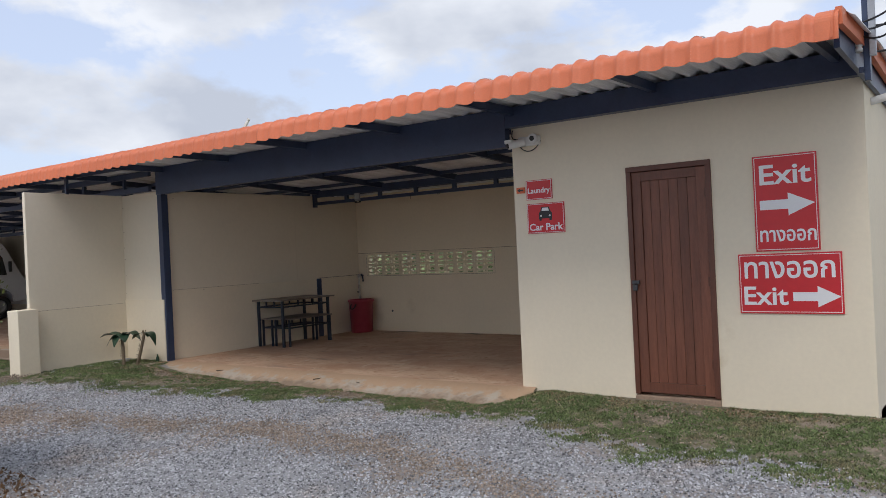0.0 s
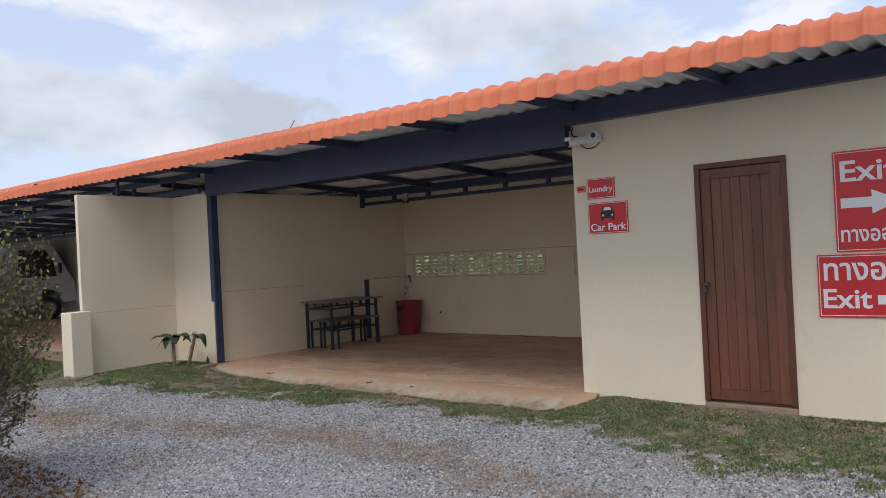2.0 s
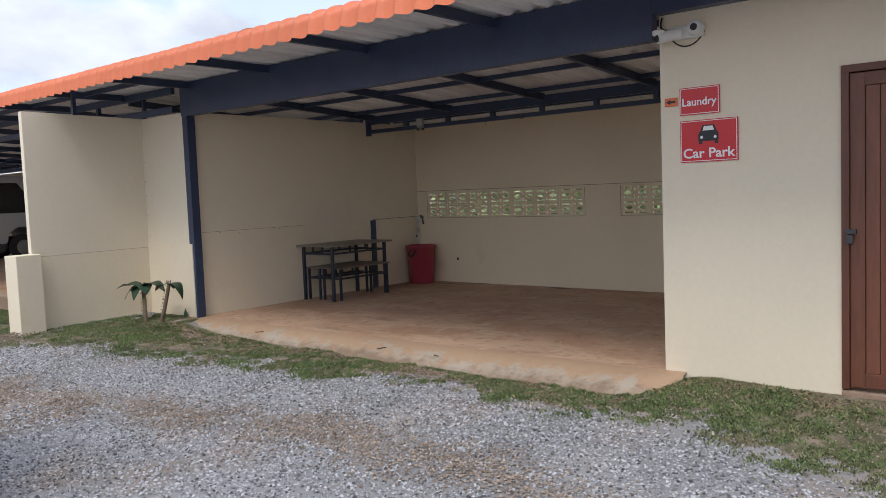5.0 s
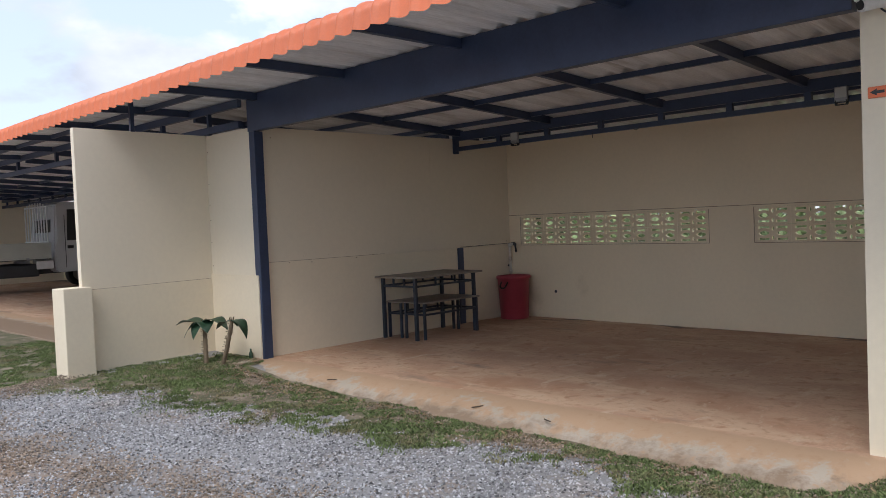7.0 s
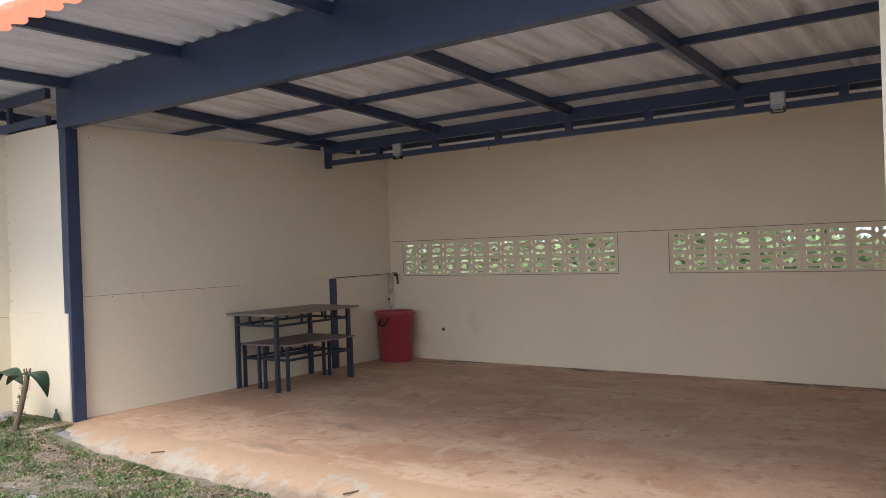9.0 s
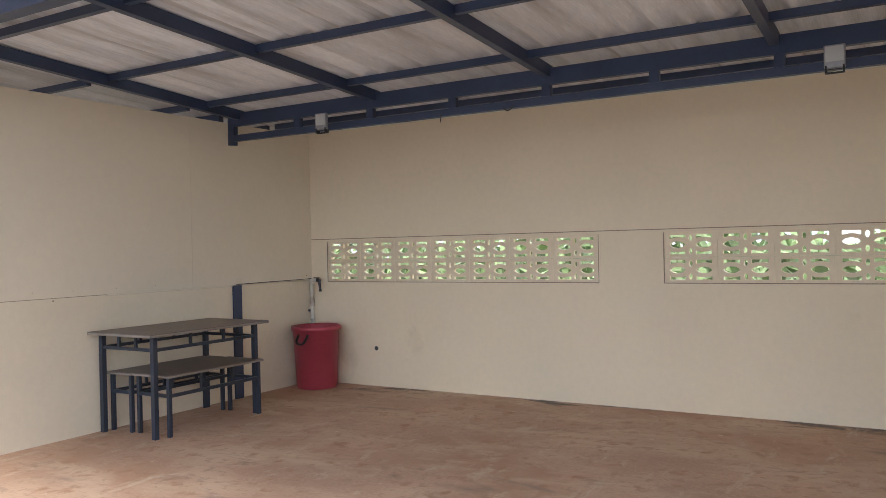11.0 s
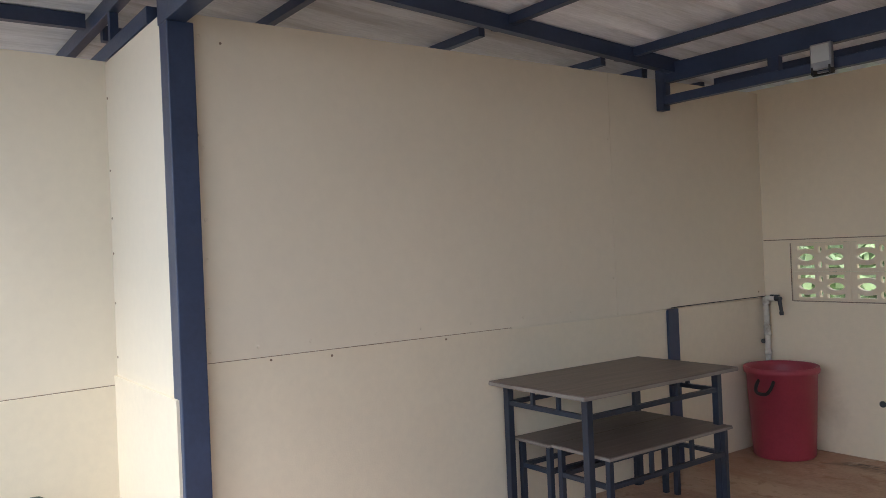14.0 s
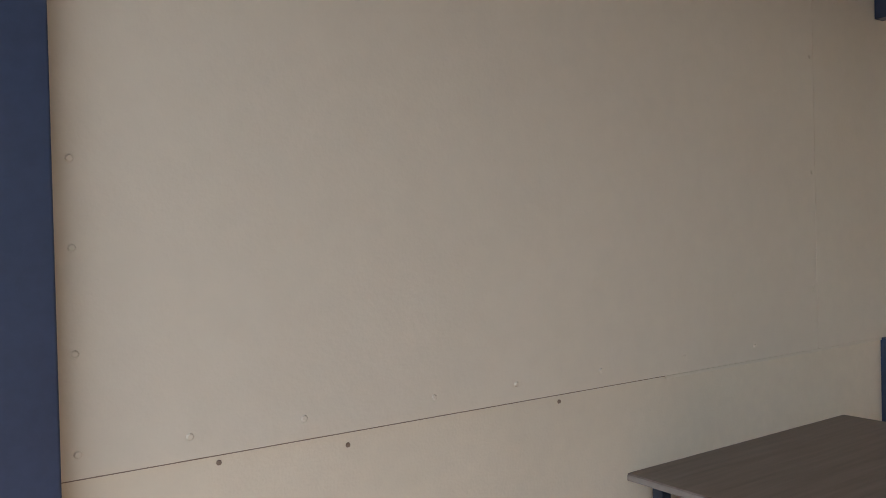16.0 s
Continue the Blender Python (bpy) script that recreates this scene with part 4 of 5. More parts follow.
# ---- potted-size shrubs by the wing wall ----
def shrub(label, base, top, leaves, seed):
    rng = random.Random(seed)
    t = thing("succulent_shrub", label, "shrub", "two young shrubs", at=pose(*base))
    d = Vector(top) - Vector(base)
    bm = bmesh.new()
    steps = 15
    rings = []
    for k in range(steps + 1):
        f = k / steps
        c = d * f + Vector((0.012 * math.sin(3 * f), 0, 0))
        r = 0.023 - 0.005 * f + (0.0035 if k % 2 else 0)
        rings.append([bm.verts.new(c + Vector((r * math.cos(a), r * math.sin(a), 0))) for a in np.linspace(0, 2 * math.pi, 10, endpoint=False)])
    for lo, hi in zip(rings, rings[1:]):
        for i in range(10):
            bm.faces.new((lo[i], lo[(i + 1) % 10], hi[(i + 1) % 10], hi[i]))
    bm.faces.new(rings[-1])
    stem = part("stem", bm, M_STEM, t, smooth=True)
    bm = bmesh.new()
    for k in range(150):
        f, a = rng.random(), rng.random() * 6.283
        c = d * f
        o = Vector((math.cos(a), math.sin(a), 0.2))
        tube(bm, c + o * 0.02, c + o * 0.042, 0.0024, 0.0005, 4, False)
    tagged(part("thorns", bm, M_STEM, stem), kind="stuff")
    for k in range(5):
        bm = bmesh.new()
        a = rng.random() * 6.28
        c = d + Vector((0.012 * math.cos(a), 0.012 * math.sin(a), 0.01))
        tube(bm, c - Vector((0, 0, 0.02)), c + Vector((0.015 * math.cos(a), 0.015 * math.sin(a), 0.035)), 0.009, 0.004, 6)
        part("bud", bm, M_STEM, t)
    for turn, rise, length, droop in leaves:
        length *= 1.15
        bm = bmesh.new()
        n_l, m_l = 9, 4
        grid = []
        for i in range(n_l + 1):
            f = i / n_l
            w = 0.40 * length * (math.sin(math.pi * min(1, f * 1.02) ** 0.75) ** 0.8 if 0 < f < 1 else 0.05)
            row = []
            for j in range(-m_l, m_l + 1):
                s = j / m_l
                row.append(bm.verts.new((length * f * math.cos(droop * f * 0.7), w * s, length * (rise * f - droop * f * f) + 0.18 * w * abs(s) + 0.006 * math.sin(9 * f + 3 * s))))
            grid.append(row)
        for i in range(n_l):
            for j in range(2 * m_l):
                bm.faces.new((grid[i][j], grid[i][j + 1], grid[i + 1][j + 1], grid[i + 1][j]))
        res = bmesh.ops.extrude_face_region(bm, geom=list(bm.faces))
        bmesh.ops.translate(bm, verts=[v for v in res["geom"] if isinstance(v, bmesh.types.BMVert)], vec=(0, 0, 0.002))
        bmesh.ops.recalc_face_normals(bm, faces=bm.faces)
        leaf = part("leaf", bm, M_PLANT, t, smooth=True)
        leaf.matrix_basis = Matrix.Translation(d) @ pose(0, 0, 0, 0, 0, turn)
    return t


shrub("young thorny shrub with drooping dark green leaves", (-6.0, -0.60, -0.03), (-6.10, -0.55, 0.40), [(215, 0.30, 0.27, 0.35), (240, 0.22, 0.20, 0.8), (285, 0.25, 0.17, 1.0), (340, 0.45, 0.2, 0.8), (30, 0.5, 0.27, 0.72), (150, 0.4, 0.15, 0.7)], 3)
shrub("leaning young thorny shrub with few dark green leaves", (-5.82, -0.52, -0.03), (-5.70, -0.46, 0.43), [(205, 0.05, 0.17, 0.45), (25, 0.35, 0.20, 1.1), (120, 0.3, 0.11, 0.8)], 5)
pad_pts = [(-6.45 + 0.78 * k / 13, -0.40 + 0.05 * math.sin(2.1 * k) - 0.06 * (k > 6)) for k in range(14)]
pad = prism(bmesh.new(), pad_pts + [(-5.67, -0.124), (-6.45, -0.124)], "z", -0.12, 0.002)
tagged(part("pavement", pad, M_FLOOR), "narrow worn concrete strip at the foot of the panel", "pavement", kind="structure")
bottle = bmesh.new()
spin(bottle, [(0.0, 0.0), (0.022, 0.0), (0.024, 0.02), (0.022, 0.06), (0.01, 0.085), (0.009, 0.11), (0.0, 0.11)], (-5.87, -0.16, -0.01), 16)
tagged(part("bottle", bottle, M_PLANT, smooth=True), "small dark green glass bottle by the wall", "bottle")


# ---- truck in the far bay ----
def truck():
    t = thing("truck", "white flatbed truck with a drop-side tray parked nose to the wall", "truck", at=pose(-19.95, 0.60, 0.03))
    prof = [(1.95, 0.55), (1.95, 1.15), (2.0, 2.10), (2.16, 2.18), (3.0, 2.18), (3.26, 2.06), (3.72, 1.2), (3.82, 1.08), (3.85, 0.5), (3.45, 0.45), (3.42, 0.7), (3.2, 0.85), (2.95, 0.86), (2.72, 0.7), (2.68, 0.45), (2.0, 0.45)]
    bm = prism(bmesh.new(), prof, "x", -0.82, 0.82)
    bmesh.ops.bevel(bm, geom=[e for e in bm.edges], offset=0.03, segments=2, affect="EDGES")
    cab = part("cab", bm, M_CARWHITE, t)
    for s in (1, -1):
        win = [(2.25, 1.22), (2.28, 1.99), (2.98, 1.99), (3.2, 1.7), (3.3, 1.22)]
        part("side_window", prism(bmesh.new(), win, "x", s * 0.815 - 0.012, s * 0.815 + 0.012), M_GLASSDARK, cab)
        part("door_seam", boxes((s * 0.822 - 0.004, s * 0.822 + 0.004, 2.2, 2.215, 0.55, 1.85)), M_CARGREY, cab)
        part("door_handle", boxes((s * 0.825 - 0.012, s * 0.825 + 0.012, 2.25, 2.40, 1.02, 1.10), bevel=0.01), M_BLACK, cab)
        part("air_duct", boxes((s * 0.83 - 0.01, s * 0.83 + 0.01, 2.02, 2.12, 1.2, 1.8)), M_CARWHITE, cab)
    wind = [(3.345, 1.93), (3.69, 1.26), (3.705, 1.27), (3.36, 1.94)]
    part("windscreen", prism(bmesh.new(), wind, "x", -0.72, 0.72), M_GLASSDARK, cab)
    part("rear_window", boxes((-0.55, 0.55, 1.965, 1.985, 1.3, 1.75)), M_GLASSDARK, cab)
    part("chassis", boxes((-0.4, 0.4, -1.2, 3.4, 0.42, 0.6)), M_CARGREY, t)
    part("tank", boxes((-0.75, 0.75, 0.6, 1.6, 0.38, 0.68), bevel=0.04), M_CARGREY, t)
    tray = part("tray", boxes((-0.85, 0.85, -1.3, 1.85, 0.78, 0.84), bevel=0.005), M_CARGREY, t)
    for s in (1, -1):
        side = part("drop_side", boxes((s * 0.86 - 0.018, s * 0.86 + 0.018, -1.3, 1.85, 0.80, 1.19), bevel=0.006), M_TRAY, t)
        for z in (0.90, 1.02, 1.14):
            part("rib", boxes((s * 0.885 - 0.006, s * 0.885 + 0.006, -1.28, 1.83, z - 0.012, z + 0.012)), M_TRAY, side)
        for y in (-0.9, 0.2, 1.3):
            part("latch", boxes((s * 0.90 - 0.012, s * 0.90 + 0.012, y - 0.03, y + 0.03, 0.76, 0.84)), M_ALU, side)
        part("mud_guard", boxes((s * 0.84 - 0.02, s * 0.84 + 0.02, 1.5, 1.9, 0.55, 0.75), bevel=0.02), M_PLASTIC, t)
    part("tail_gate", boxes((-0.85, 0.85, -1.33, -1.30, 0.80, 1.19)), M_TRAY, t)
    guard = part("head_guard", boxes((-0.80, 0.80, 1.80, 1.84, 1.19, 1.22)), M_PLASTIC, t, "white tubular rack behind the cab")
    for k in range(9):
        x = -0.76 + k * 0.19
        part("bar", tube(bmesh.new(), (x, 1.82, 1.2), (x, 1.82, 2.18 - 0.10 * (abs(k - 4) / 4) ** 3), 0.017, sides=8), M_PLASTIC, guard)
    part("bar", tube(bmesh.new(), (-0.76, 1.82, 2.07), (0.76, 1.82, 2.07), 0.02, sides=8), M_PLASTIC, guard)
    for s in (1, -1):
        for y, r in ((3.07, 0.33), (0.05, 0.33)):
            w = part("tyre", spin(bmesh.new(), [(r * 0.58, -0.09), (r * 0.9, -0.1), (r, -0.07), (r, 0.07), (r * 0.9, 0.1), (r * 0.58, 0.09)], sides=28), M_RUBBER, t, smooth=True)
            w.matrix_basis = pose(s * 0.74, y, r, 0, 90, 0)
            part("rim", spin(bmesh.new(), [(0.0, s * 0.05), (r * 0.25, s * 0.06), (r * 0.45, s * 0.03), (r * 0.6, s * 0.085), (r * 0.6, -s * 0.08)], sides=24), M_ALU, w, smooth=True)
    part("bumper", boxes((-0.82, 0.82, 3.83, 3.93, 0.35, 0.55), bevel=0.03), M_PLASTIC, t)
    for s in (1, -1):
        part("headlight", boxes((s * 0.62 - 0.14, s * 0.62 + 0.14, 3.835, 3.87, 0.72, 0.9), bevel=0.02), M_LAMPGLASS, t)
        part("mirror", boxes((s * 0.95 - 0.04, s * 0.95 + 0.04, 3.3, 3.38, 1.3, 1.6), bevel=0.02), M_BLACK, t)
    return t


truck()
fan = thing("wall_fan", "dark wall-mounted fan on the far end wall", "fan", at=pose(-24.0, 1.15, 1.75))
part("mount", boxes((0.0, 0.12, -0.06, 0.06, -0.12, 0.06), bevel=0.01), M_CARGREY, fan)
part("motor", tube(bmesh.new(), (0.10, 0, 0), (0.28, 0, 0), 0.09, 0.07, 16), M_CARGREY, fan)
for k in range(12):
    a = k / 12 * 6.283
    part("guard_wire", tube(bmesh.new(), (0.30, 0, 0), (0.24, 0.22 * math.cos(a), 0.22 * math.sin(a)), 0.008, sides=5), M_ALU, fan)
cable("guard_ring", [(0.24, 0.22 * math.cos(a), 0.22 * math.sin(a)) for a in np.linspace(0, 6.283, 20)], 0.012, M_ALU, "", "", fan)

# ---- bush by the drive ----
def bush():
    rng = random.Random(11)
    c = Vector((-2.3, -5.0, float(ground_z(-2.3, -5.0))))
    t = thing("bush", "tall twiggy bush with sparse yellow-green leaves on dry leaf litter", "bush", at=Matrix.Translation(c) @ Matrix.Diagonal((1.0, 1.0, 1.28, 1.0)))
    verts, faces, tips = [], [], []

    def limb(a, b, r0, r1):
        d = (b - a).normalized()
        u = d.orthogonal().normalized()
        v = d.cross(u)
        k = len(verts)
        for p, r in ((a, r0), (b, r1)):
            for i in range(3):
                an = i * 2.0944
                verts.append(tuple(p + u * r * math.cos(an) + v * r * math.sin(an)))
        for i in range(3):
            faces.append((k + i, k + (i + 1) % 3, k + 3 + (i + 1) % 3, k + 3 + i))

    def shape(z):
        return 0.30 + 0.78 * math.sin(min(1.0, max(0.0, z / 2.35)) * math.pi * 0.80 + 0.35)

    def grow(p, d, r, depth):
        n_seg = 3
        for k in range(n_seg):
            d = (d + Vector((rng.gauss(0, 0.22), rng.gauss(0, 0.22), rng.gauss(0.05, 0.16)))).normalized()
            q = p + d * (0.17 if depth < 2 else 0.10) * rng.uniform(0.7, 1.3)
            lim = shape(q.z) * (1 + 0.12 * noise.noise((q.x * 3, q.y * 3, q.z * 3)))
            if Vector((q.x, q.y)).length > lim or q.z > 2.35 or q.z < 0.03:
                tips.append((p, d))
                return
            limb(p, q, r, r * 0.85)
            p, r = q, r * 0.85
            if depth < 5:
                for _ in range(2 if depth < 3 else 1):
                    if rng.random() < 0.78:
                        grow(p, (d + Vector((rng.gauss(0, 0.65), rng.gauss(0, 0.65), rng.gauss(0.1, 0.35)))).normalized(), r * 0.7, depth + 1)
        tips.append((p, d))

    for k in range(16):
        a = k / 16 * 6.283
        grow(Vector((0.18 * math.cos(a), 0.18 * math.sin(a), -0.03)), Vector((0.55 * math.cos(a), 0.55 * math.sin(a), 1)).normalized(), 0.014, 0)
    twigs = raw("twig_tangle", verts, faces, M_TWIG)
    twigs.parent = t
    tagged(twigs, kind="stuff")
    verts2, faces2 = [], []
    rng.shuffle(tips)
    for p, d in tips[:9000]:
        for _ in range(2 if rng.random() < 0.5 else 1):
            q = p + Vector((rng.gauss(0, 0.03), rng.gauss(0, 0.03), rng.gauss(0, 0.03)))
            u = Vector((rng.gauss(0, 1), rng.gauss(0, 1), rng.gauss(0.4, 0.7))).normalized()
            v = u.orthogonal().normalized()
            ln, w = rng.uniform(0.02, 0.04), rng.uniform(0.007, 0.012)
            k = len(verts2)
            verts2 += [tuple(q), tuple(q + u * ln * 0.5 + v * w), tuple(q + u * ln), tuple(q + u * ln * 0.5 - v * w)]
            faces2.append((k, k + 1, k + 2, k + 3))
    crown = raw("foliage", verts2, faces2, M_LEAF)
    crown.parent = t
    tagged(crown, kind="stuff")


bush()

# ---- loose stones, grass, litter ----
rs = np.random.RandomState(4)


def scatter(name, x, y, z, size, flat, mat, label, category):
    """Many small eight-sided stones as one object."""
    n = len(x)
    base = np.array([(1, 0, 0), (-1, 0, 0), (0, 1, 0), (0, -1, 0), (0, 0, 1), (0, 0, -1)], float)
    tri = np.array([(0, 2, 4), (2, 1, 4), (1, 3, 4), (3, 0, 4), (2, 0, 5), (1, 2, 5), (3, 1, 5), (0, 3, 5)])
    v = base[None] * (1 + 0.45 * rs.uniform(-1, 1, (n, 6, 1)))
    v[:, :, 2] *= flat
    a = rs.uniform(0, 6.283, n)
    ca, sa = np.cos(a)[:, None], np.sin(a)[:, None]
    b = rs.uniform(-0.5, 0.5, n)[:, None]
    vx, vy, vz = v[:, :, 0], v[:, :, 1], v[:, :, 2]
    vz2 = vz + b * vx
    out = np.stack([(vx * ca - vy * sa), (vx * sa + vy * ca), vz2], -1) * size[:, None, None] + np.stack([x, y, z], -1)[:, None]
    f = (tri[None] + 6 * np.arange(n)[:, None, None]).reshape(-1, 3)
    me = bpy.data.meshes.new(name)
    me.from_pydata(out.reshape(-1, 3).tolist(), [], f.tolist())
    me.materials.append(mat)
    return tagged(new(name, me), label, category, kind="stuff")


def soft_noise(x, y, s, o=0.0):
    return np.sin(x * s + 1.3 * np.sin(y * s * 0.8 + o) + o) * np.cos(y * s * 1.1 + 1.7 * np.sin(x * s * 0.7 + 2 * o))


def grass_edge(x):
    """Front edge of the grass strip along the building."""
    e = np.interp(x, [-9, -6.2, -5.4, -4.3, -3.2, -2.0, -0.4, 0.6, 1.3, 2.2, 3.4, 6], [-2.7, -2.35, -1.75, -1.35, -1.15, -0.80, -0.80, -0.95, -1.25, -1.45, -1.6, -1.7])
    return e + 0.10 * np.sin(3.1 * x) + 0.06 * np.sin(8.7 * x + 1)


def track_line(x):
    """Middle of the wheel track worn across the yard."""
    return np.interp(x, [-8, -5, -3.5, -2.4, -1.7, 0, 0.5, 2, 4], [-3.3, -2.95, -2.62, -2.37, -2.18, -2.2, -2.35, -2.75, -3.2])


def ridge(x, y):
    """How far a place lies on the low earth ridge in front of the wing wall's end."""
    mid = np.interp(y, [-2.9, -2.3, -1.65], [-6.4, -6.3, -6.5])
    return np.clip(1 - np.abs(x - mid) / np.interp(y, [-2.9, -1.65], [0.5, 0.2]), 0, 1) * (y > -3.0) * (y < -1.62)


N = 225000
x, y = rs.uniform(-8.5, 4.8, N), -0.7 - 5.2 * rs.uniform(0, 1, N) ** 1.05
track = np.abs(y - track_line(x)) + 0.14 * soft_noise(x, y, 2.9, 0.7) + 0.08 * soft_noise(x, y, 9.0, 0.2)
keep = (y < grass_edge(x) + 0.05 + 0.24 * rs.normal(0, 1, N) + 0.2 * soft_noise(x, y, 6.3, 0.2)) & (y < -0.55) & (rs.uniform(0, 1, N) < np.where(track < 0.25, 0.6, 1.0) * (1 - 0.8 * ridge(x, y)))
keep &= ((x + 2.6) / 2.3) ** 2 + ((y + 5.3) / 1.4) ** 2 > 1 + 0.25 * rs.normal(0, 1, N)
x, y = x[keep], y[keep]
size = 0.0048 + 0.0075 * rs.uniform(0, 1, len(x)) ** 1.8
scatter("gravel", x, y, ground_z(x, y) + size * 0.25, size, 0.75, M_STONE, "loose grey crushed stone on the yard", "gravel")
N = 42000
x = rs.uniform(-7.5, 4.5, N)
y = track_line(x) + rs.normal(0, 0.2, N)
keep = rs.uniform(-1.2, 1.0, N) < soft_noise(x, y, 3.7, 1.1) + 0.5 * soft_noise(x, y, 11.0, 0.3) + 0.1
x2, y2 = rs.uniform(-7.1, -5.7, 9000), rs.uniform(-3.0, -1.62, 9000)
keep2 = rs.uniform(0, 1, 9000) < ridge(x2, y2) * 1.4
x3 = rs.uniform(-5.6, 0.1, 9000)
y3 = -0.50 - 0.12 * np.abs(rs.normal(0, 1, 9000)) + 0.07 * soft_noise(x3, 0 * x3, 2.0, 0.5)
keep3 = rs.uniform(-1, 0.8, 9000) < soft_noise(x3, y3, 4.0, 0.9)
x5, y5 = -5.74 + 0.13 * rs.normal(0, 1, 2600), -0.36 + 0.09 * rs.normal(0, 1, 2600)
keep5 = (x5 < -5.66) & (y5 < -0.14)
x4 = rs.uniform(-7.5, 4.4, 26000)
y4 = grass_edge(x4) + (np.where(x4 < 0, -0.45, -0.05) - grass_edge(x4)) * rs.uniform(0, 1, 26000)
keep4 = (x4 > -6.3) & (soft_noise(x4, y4, 3.1, 0.6) + 0.5 * soft_noise(x4, y4, 12.0, 0.2) > rs.uniform(-1.0, 1.0, 26000))
x, y = np.concatenate([x[keep], x2[keep2], x3[keep3], x4[keep4], x5[keep5]]), np.concatenate([y[keep], y2[keep2], y3[keep3], y4[keep4], y5[keep5]])
size = 0.004 + 0.007 * rs.uniform(0, 1, len(x)) ** 2
scatter("earth_crumbs", x, y, ground_z(x, y) + size * 0.5 + 0.004 + 0.05 * ridge(x, y) * rs.uniform(0, 1, len(x)), size, 0.7, M_EARTH, "brown earth crumbs and grit on the yard", "earth")


def blades(name, x, y, z, h, w, mat, label, category, lean=0.6):
    n = len(x)
    a = rs.uniform(0, 6.283, n)
    l = h * rs.uniform(0.1, lean, n)
    b = rs.uniform(0, 6.283, n)
    p = np.stack([x, y, z], -1)
    side = np.stack([np.cos(a) * w, np.sin(a) * w, np.zeros(n)], -1)
    mid = p + np.stack([np.cos(b) * l * 0.4, np.sin(b) * l * 0.4, h * 0.6], -1)
    tip = p + np.stack([np.cos(b) * l * 1.3, np.sin(b) * l * 1.3, h], -1)
    v = np.stack([p - side, p + side, mid + side * 0.8, mid - side * 0.8, tip], 1).reshape(-1, 3)
    k = 5 * np.arange(n)[:, None]
    f = [tuple(q) for q in (k + [[0, 1, 2, 3]]).tolist()] + [tuple(q) for q in (k + [[3, 2, 4]]).tolist()]
    me = bpy.data.meshes.new(name)
    me.from_pydata(v.tolist(), [], f)
    me.materials.append(mat)
    return tagged(new(name, me), label, category, kind="stuff")


# turf under the blades: green-brown earth with a ragged edge
tx = np.linspace(-13, 13, 340)
t_verts, t_faces = [], []
for i, xx in enumerate(tx):
    hi = -0.93 if xx < -6.95 else (-1.7 if xx < -6.3 else (-0.1 if xx < -5.6 else (-0.36 if xx < 0 else 0.02)))
    lo = float(grass_edge(np.array(xx))) + 0.16 * noise.noise((xx * 4, 0, 0)) + 0.10 * noise.noise((xx * 13, 2, 0)) + 0.16
    for j in range(9):
        yy = lo + (hi - lo) * j / 8
        t_verts.append((xx, yy, float(ground_z(xx, yy)) + (0.006 if j else -0.006)))
t_faces = [(i * 9 + j, (i + 1) * 9 + j, (i + 1) * 9 + j + 1, i * 9 + j + 1) for i in range(len(tx) - 1) for j in range(8)]
tagged(raw("turf", t_verts, t_faces, M_TURF, True), "patchy turf and bare earth along the building", "turf", kind="structure")
N = 430000
x = rs.uniform(-9.6, 4.6, N)
back = np.where(x < -6.55, np.where(x > -6.95, -1.75, -0.97), np.where(x < -5.6, -0.15, np.where(x < 0.0, -0.42, -0.02)))
edge = grass_edge(x)
y = (edge - 0.38) + (back - edge + 0.38) * rs.uniform(0, 1, N)
patch = 0.5 * soft_noise(x, y, 2.3, 0.4) + 0.6 * soft_noise(x, y, 6.7, 1.9) + 0.8 * soft_noise(x, y, 19.0, 0.6)
keep = (y > edge - 0.10 + 0.26 * soft_noise(x, y, 4.3, 1.2) + 0.12 * soft_noise(x, y, 17.0, 0.4) - 0.3 * rs.uniform(0, 1, N) ** 3) & (rs.uniform(-0.75, 0.95, N) < 1.2 * patch + 0.02) & (rs.uniform(0.0, 1.0, N) < 0.25 + (y - edge + 0.22) / 0.45) & (rs.uniform(0, 1, N) > ridge(x, y) * 2)
keep &= ~((x > 1.0) & (x < 2.0) & (y > -0.12))
x, y = x[keep], y[keep]
tuft = 0.75 + 0.35 * soft_noise(x, y, 21.0, 0.9) * soft_noise(x, y, 8.0, 0.2)
blades("grass", x, y, ground_z(x, y) + 0.003, rs.uniform(0.010, 0.030, len(x)) * tuft, rs.uniform(0.003, 0.007, len(x)), M_GRASS, "short patchy green grass along the building", "grass", 1.0)
N = 16000
x, y = rs.uniform(-5.5, -0.75, N), rs.uniform(-6.5, -3.9, N)
keep = ((x + 2.6) / 2.35) ** 2 + ((y + 5.3) / 1.42) ** 2 < 1 + 0.12 * rs.normal(0, 1, N) + 0.1 * soft_noise(x, y, 5, 0.3)
x, y = x[keep], y[keep]
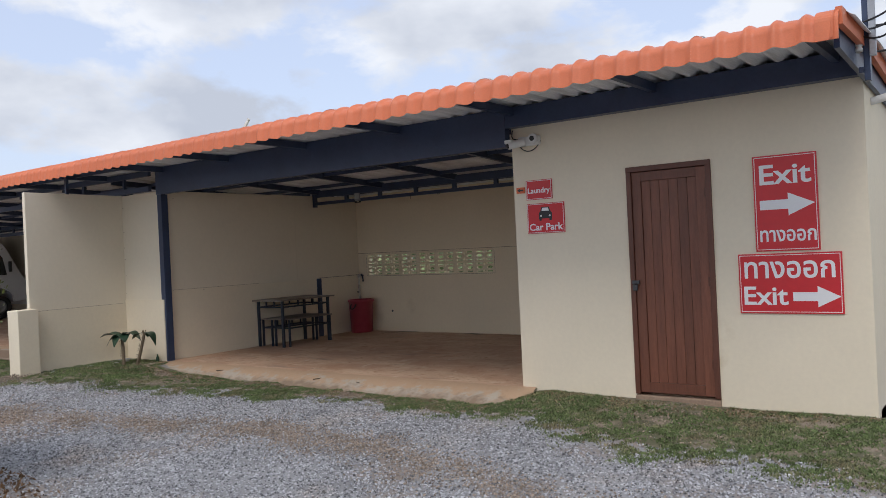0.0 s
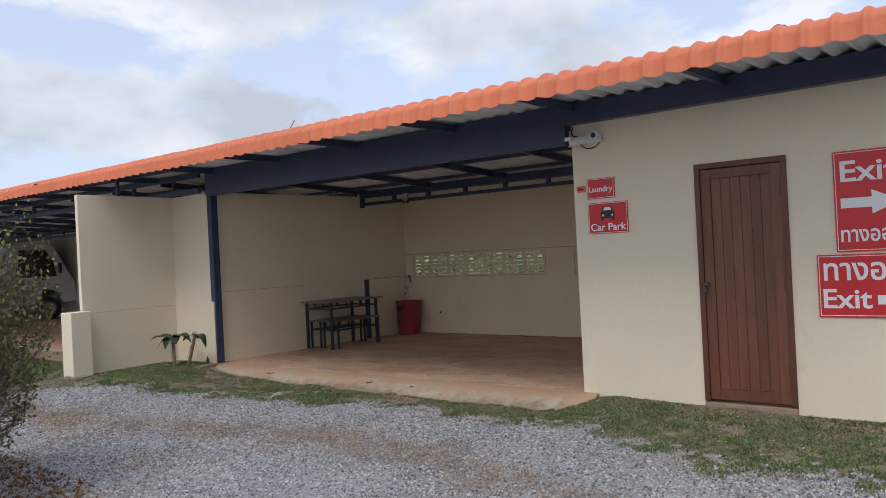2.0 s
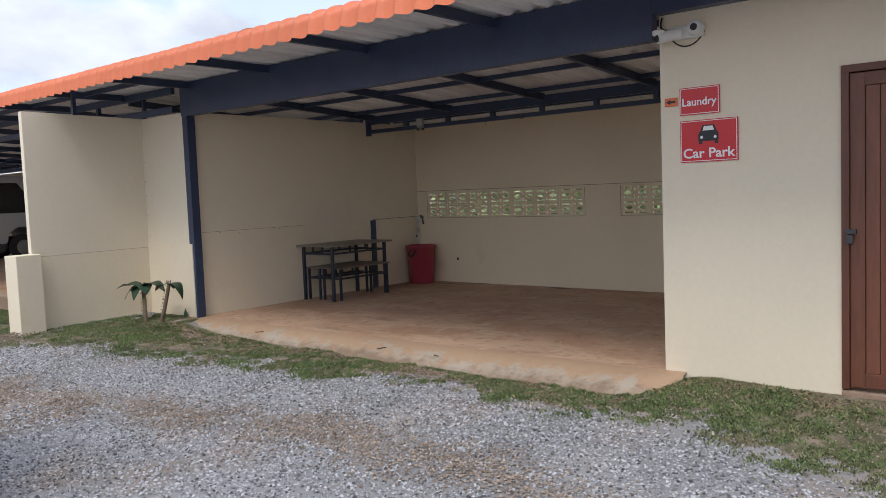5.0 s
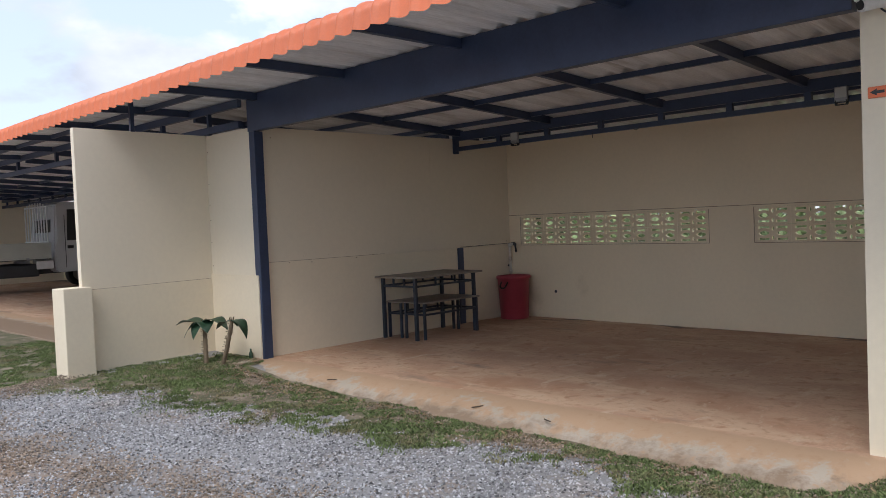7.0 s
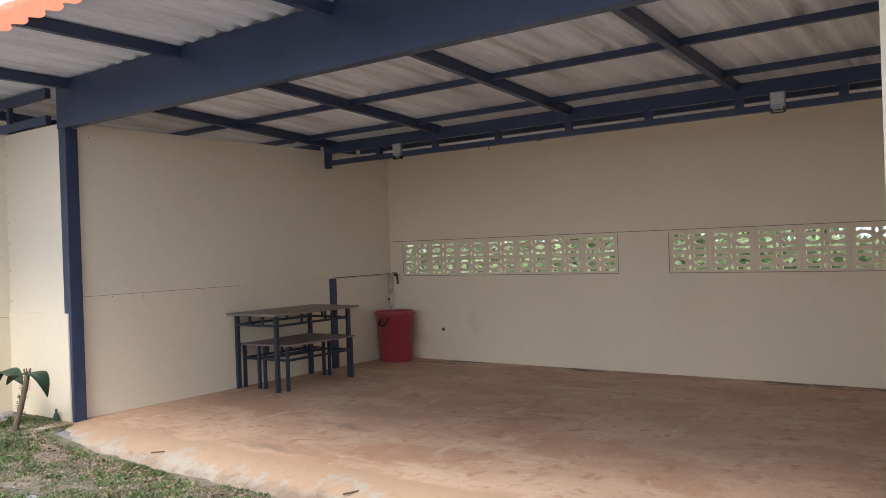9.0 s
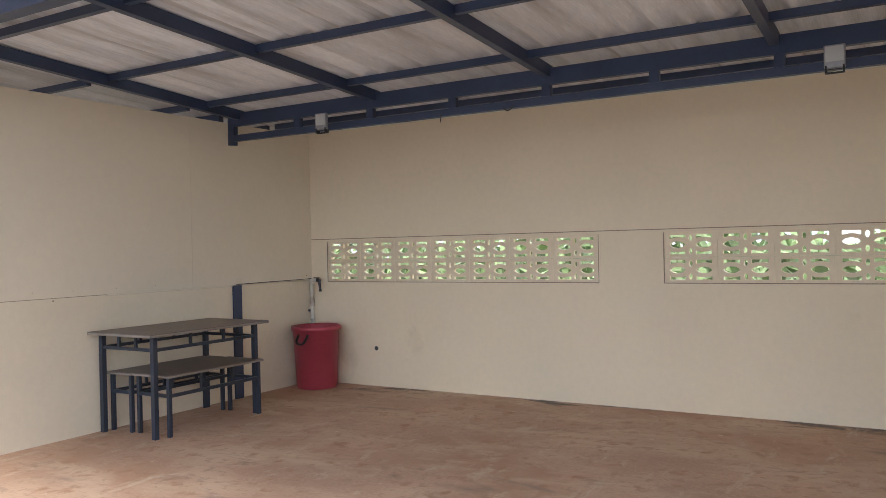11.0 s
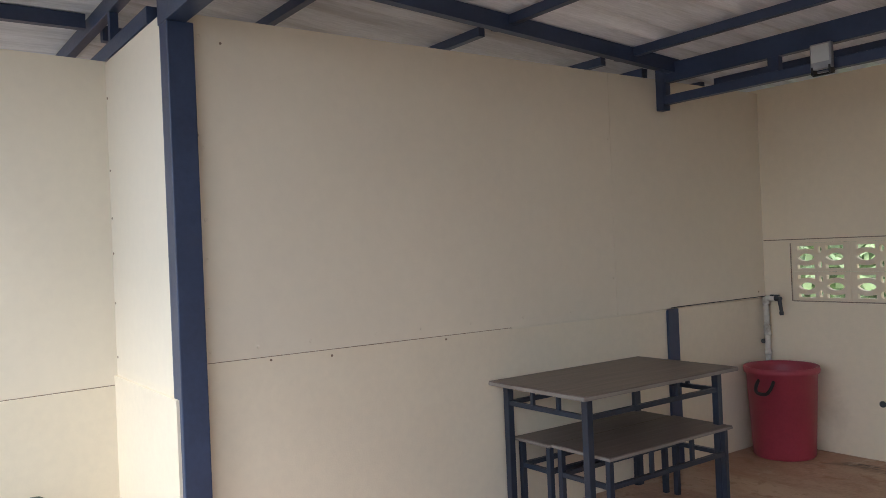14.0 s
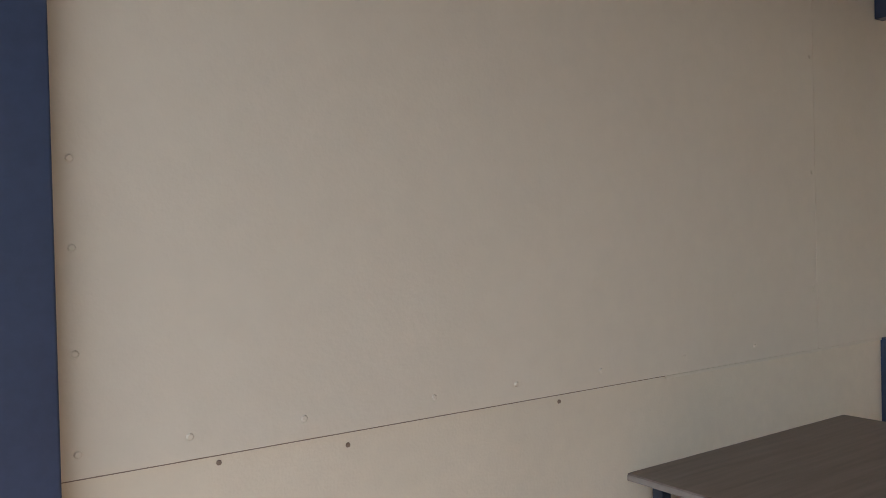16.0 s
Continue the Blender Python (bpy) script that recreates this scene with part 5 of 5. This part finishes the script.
blades("leaf_litter", x, y, ground_z(x, y) + 0.002, rs.uniform(0.006, 0.035, len(x)), rs.uniform(0.004, 0.012, len(x)), M_LITTER, "dry brown leaf litter under the bush", "leaf litter", 2.4)
# dry leaf bits along the crumbled lip and at the foot of the room wall
N = 6000
x = rs.uniform(-5.6, 3.4, N)
y = np.where(x < 0.05, -0.47 - 0.16 * np.abs(rs.normal(0, 1, N)), -0.03 - 0.22 * np.abs(rs.normal(0, 1, N)))
keep = (soft_noise(x, y, 3.3, 0.8) + 0.6 * soft_noise(x, y, 9.0, 0.1) > rs.uniform(-0.9, 1.0, N)) & ~((x > 1.1) & (x < 2.0) & (y > -0.1))
x, y = x[keep], y[keep]
blades("fallen_leaves", x, y, ground_z(x, y) + 0.008, rs.uniform(0.004, 0.02, len(x)), rs.uniform(0.004, 0.012, len(x)), M_STRAW, "pale dry leaf bits on the turf by the building", "leaf litter", 2.6)
# twigs on the floor lip
for (px, py, turn) in ((-4.32, -0.29, 30), (-2.55, -0.30, 55), (-1.90, -0.33, -35)):
    tw = part("fallen_twig", tube(bmesh.new(), (-0.05, 0, 0.004), (0.04, 0.012, 0.008), 0.0055, 0.004, 6), M_TWIG)
    tw.matrix_basis = pose(px, py, -0.035, 0, 0, turn)
    tagged(tw, "short dry twig on the concrete lip", "twig", "fallen twigs")

# ---- greenery behind the back wall ----
N = 26000
hx, hy = rs.uniform(-22, 14, N), rs.uniform(8.5, 13, N)
hz = -0.2 + rs.uniform(0, 1, N) ** 1.5 * (1.75 + 0.9 * soft_noise(hx, hy * 0, 1.3, 0.5))
blades("hedge", hx, hy, hz, rs.uniform(0.1, 0.3, N), rs.uniform(0.04, 0.1, N), M_FARLEAF, "green scrub beyond the meadow", "scrub", 1.5)
N = 20000
hx, hy = rs.uniform(-20, 12, N), 4.6 + 4 * rs.uniform(0, 1, N)
blades("meadow_grass", hx, hy, np.full(N, -0.22), rs.uniform(0.1, 0.35, N), rs.uniform(0.006, 0.014, N), M_PALEGRASS, "tall grass behind the building", "grass", 0.9)
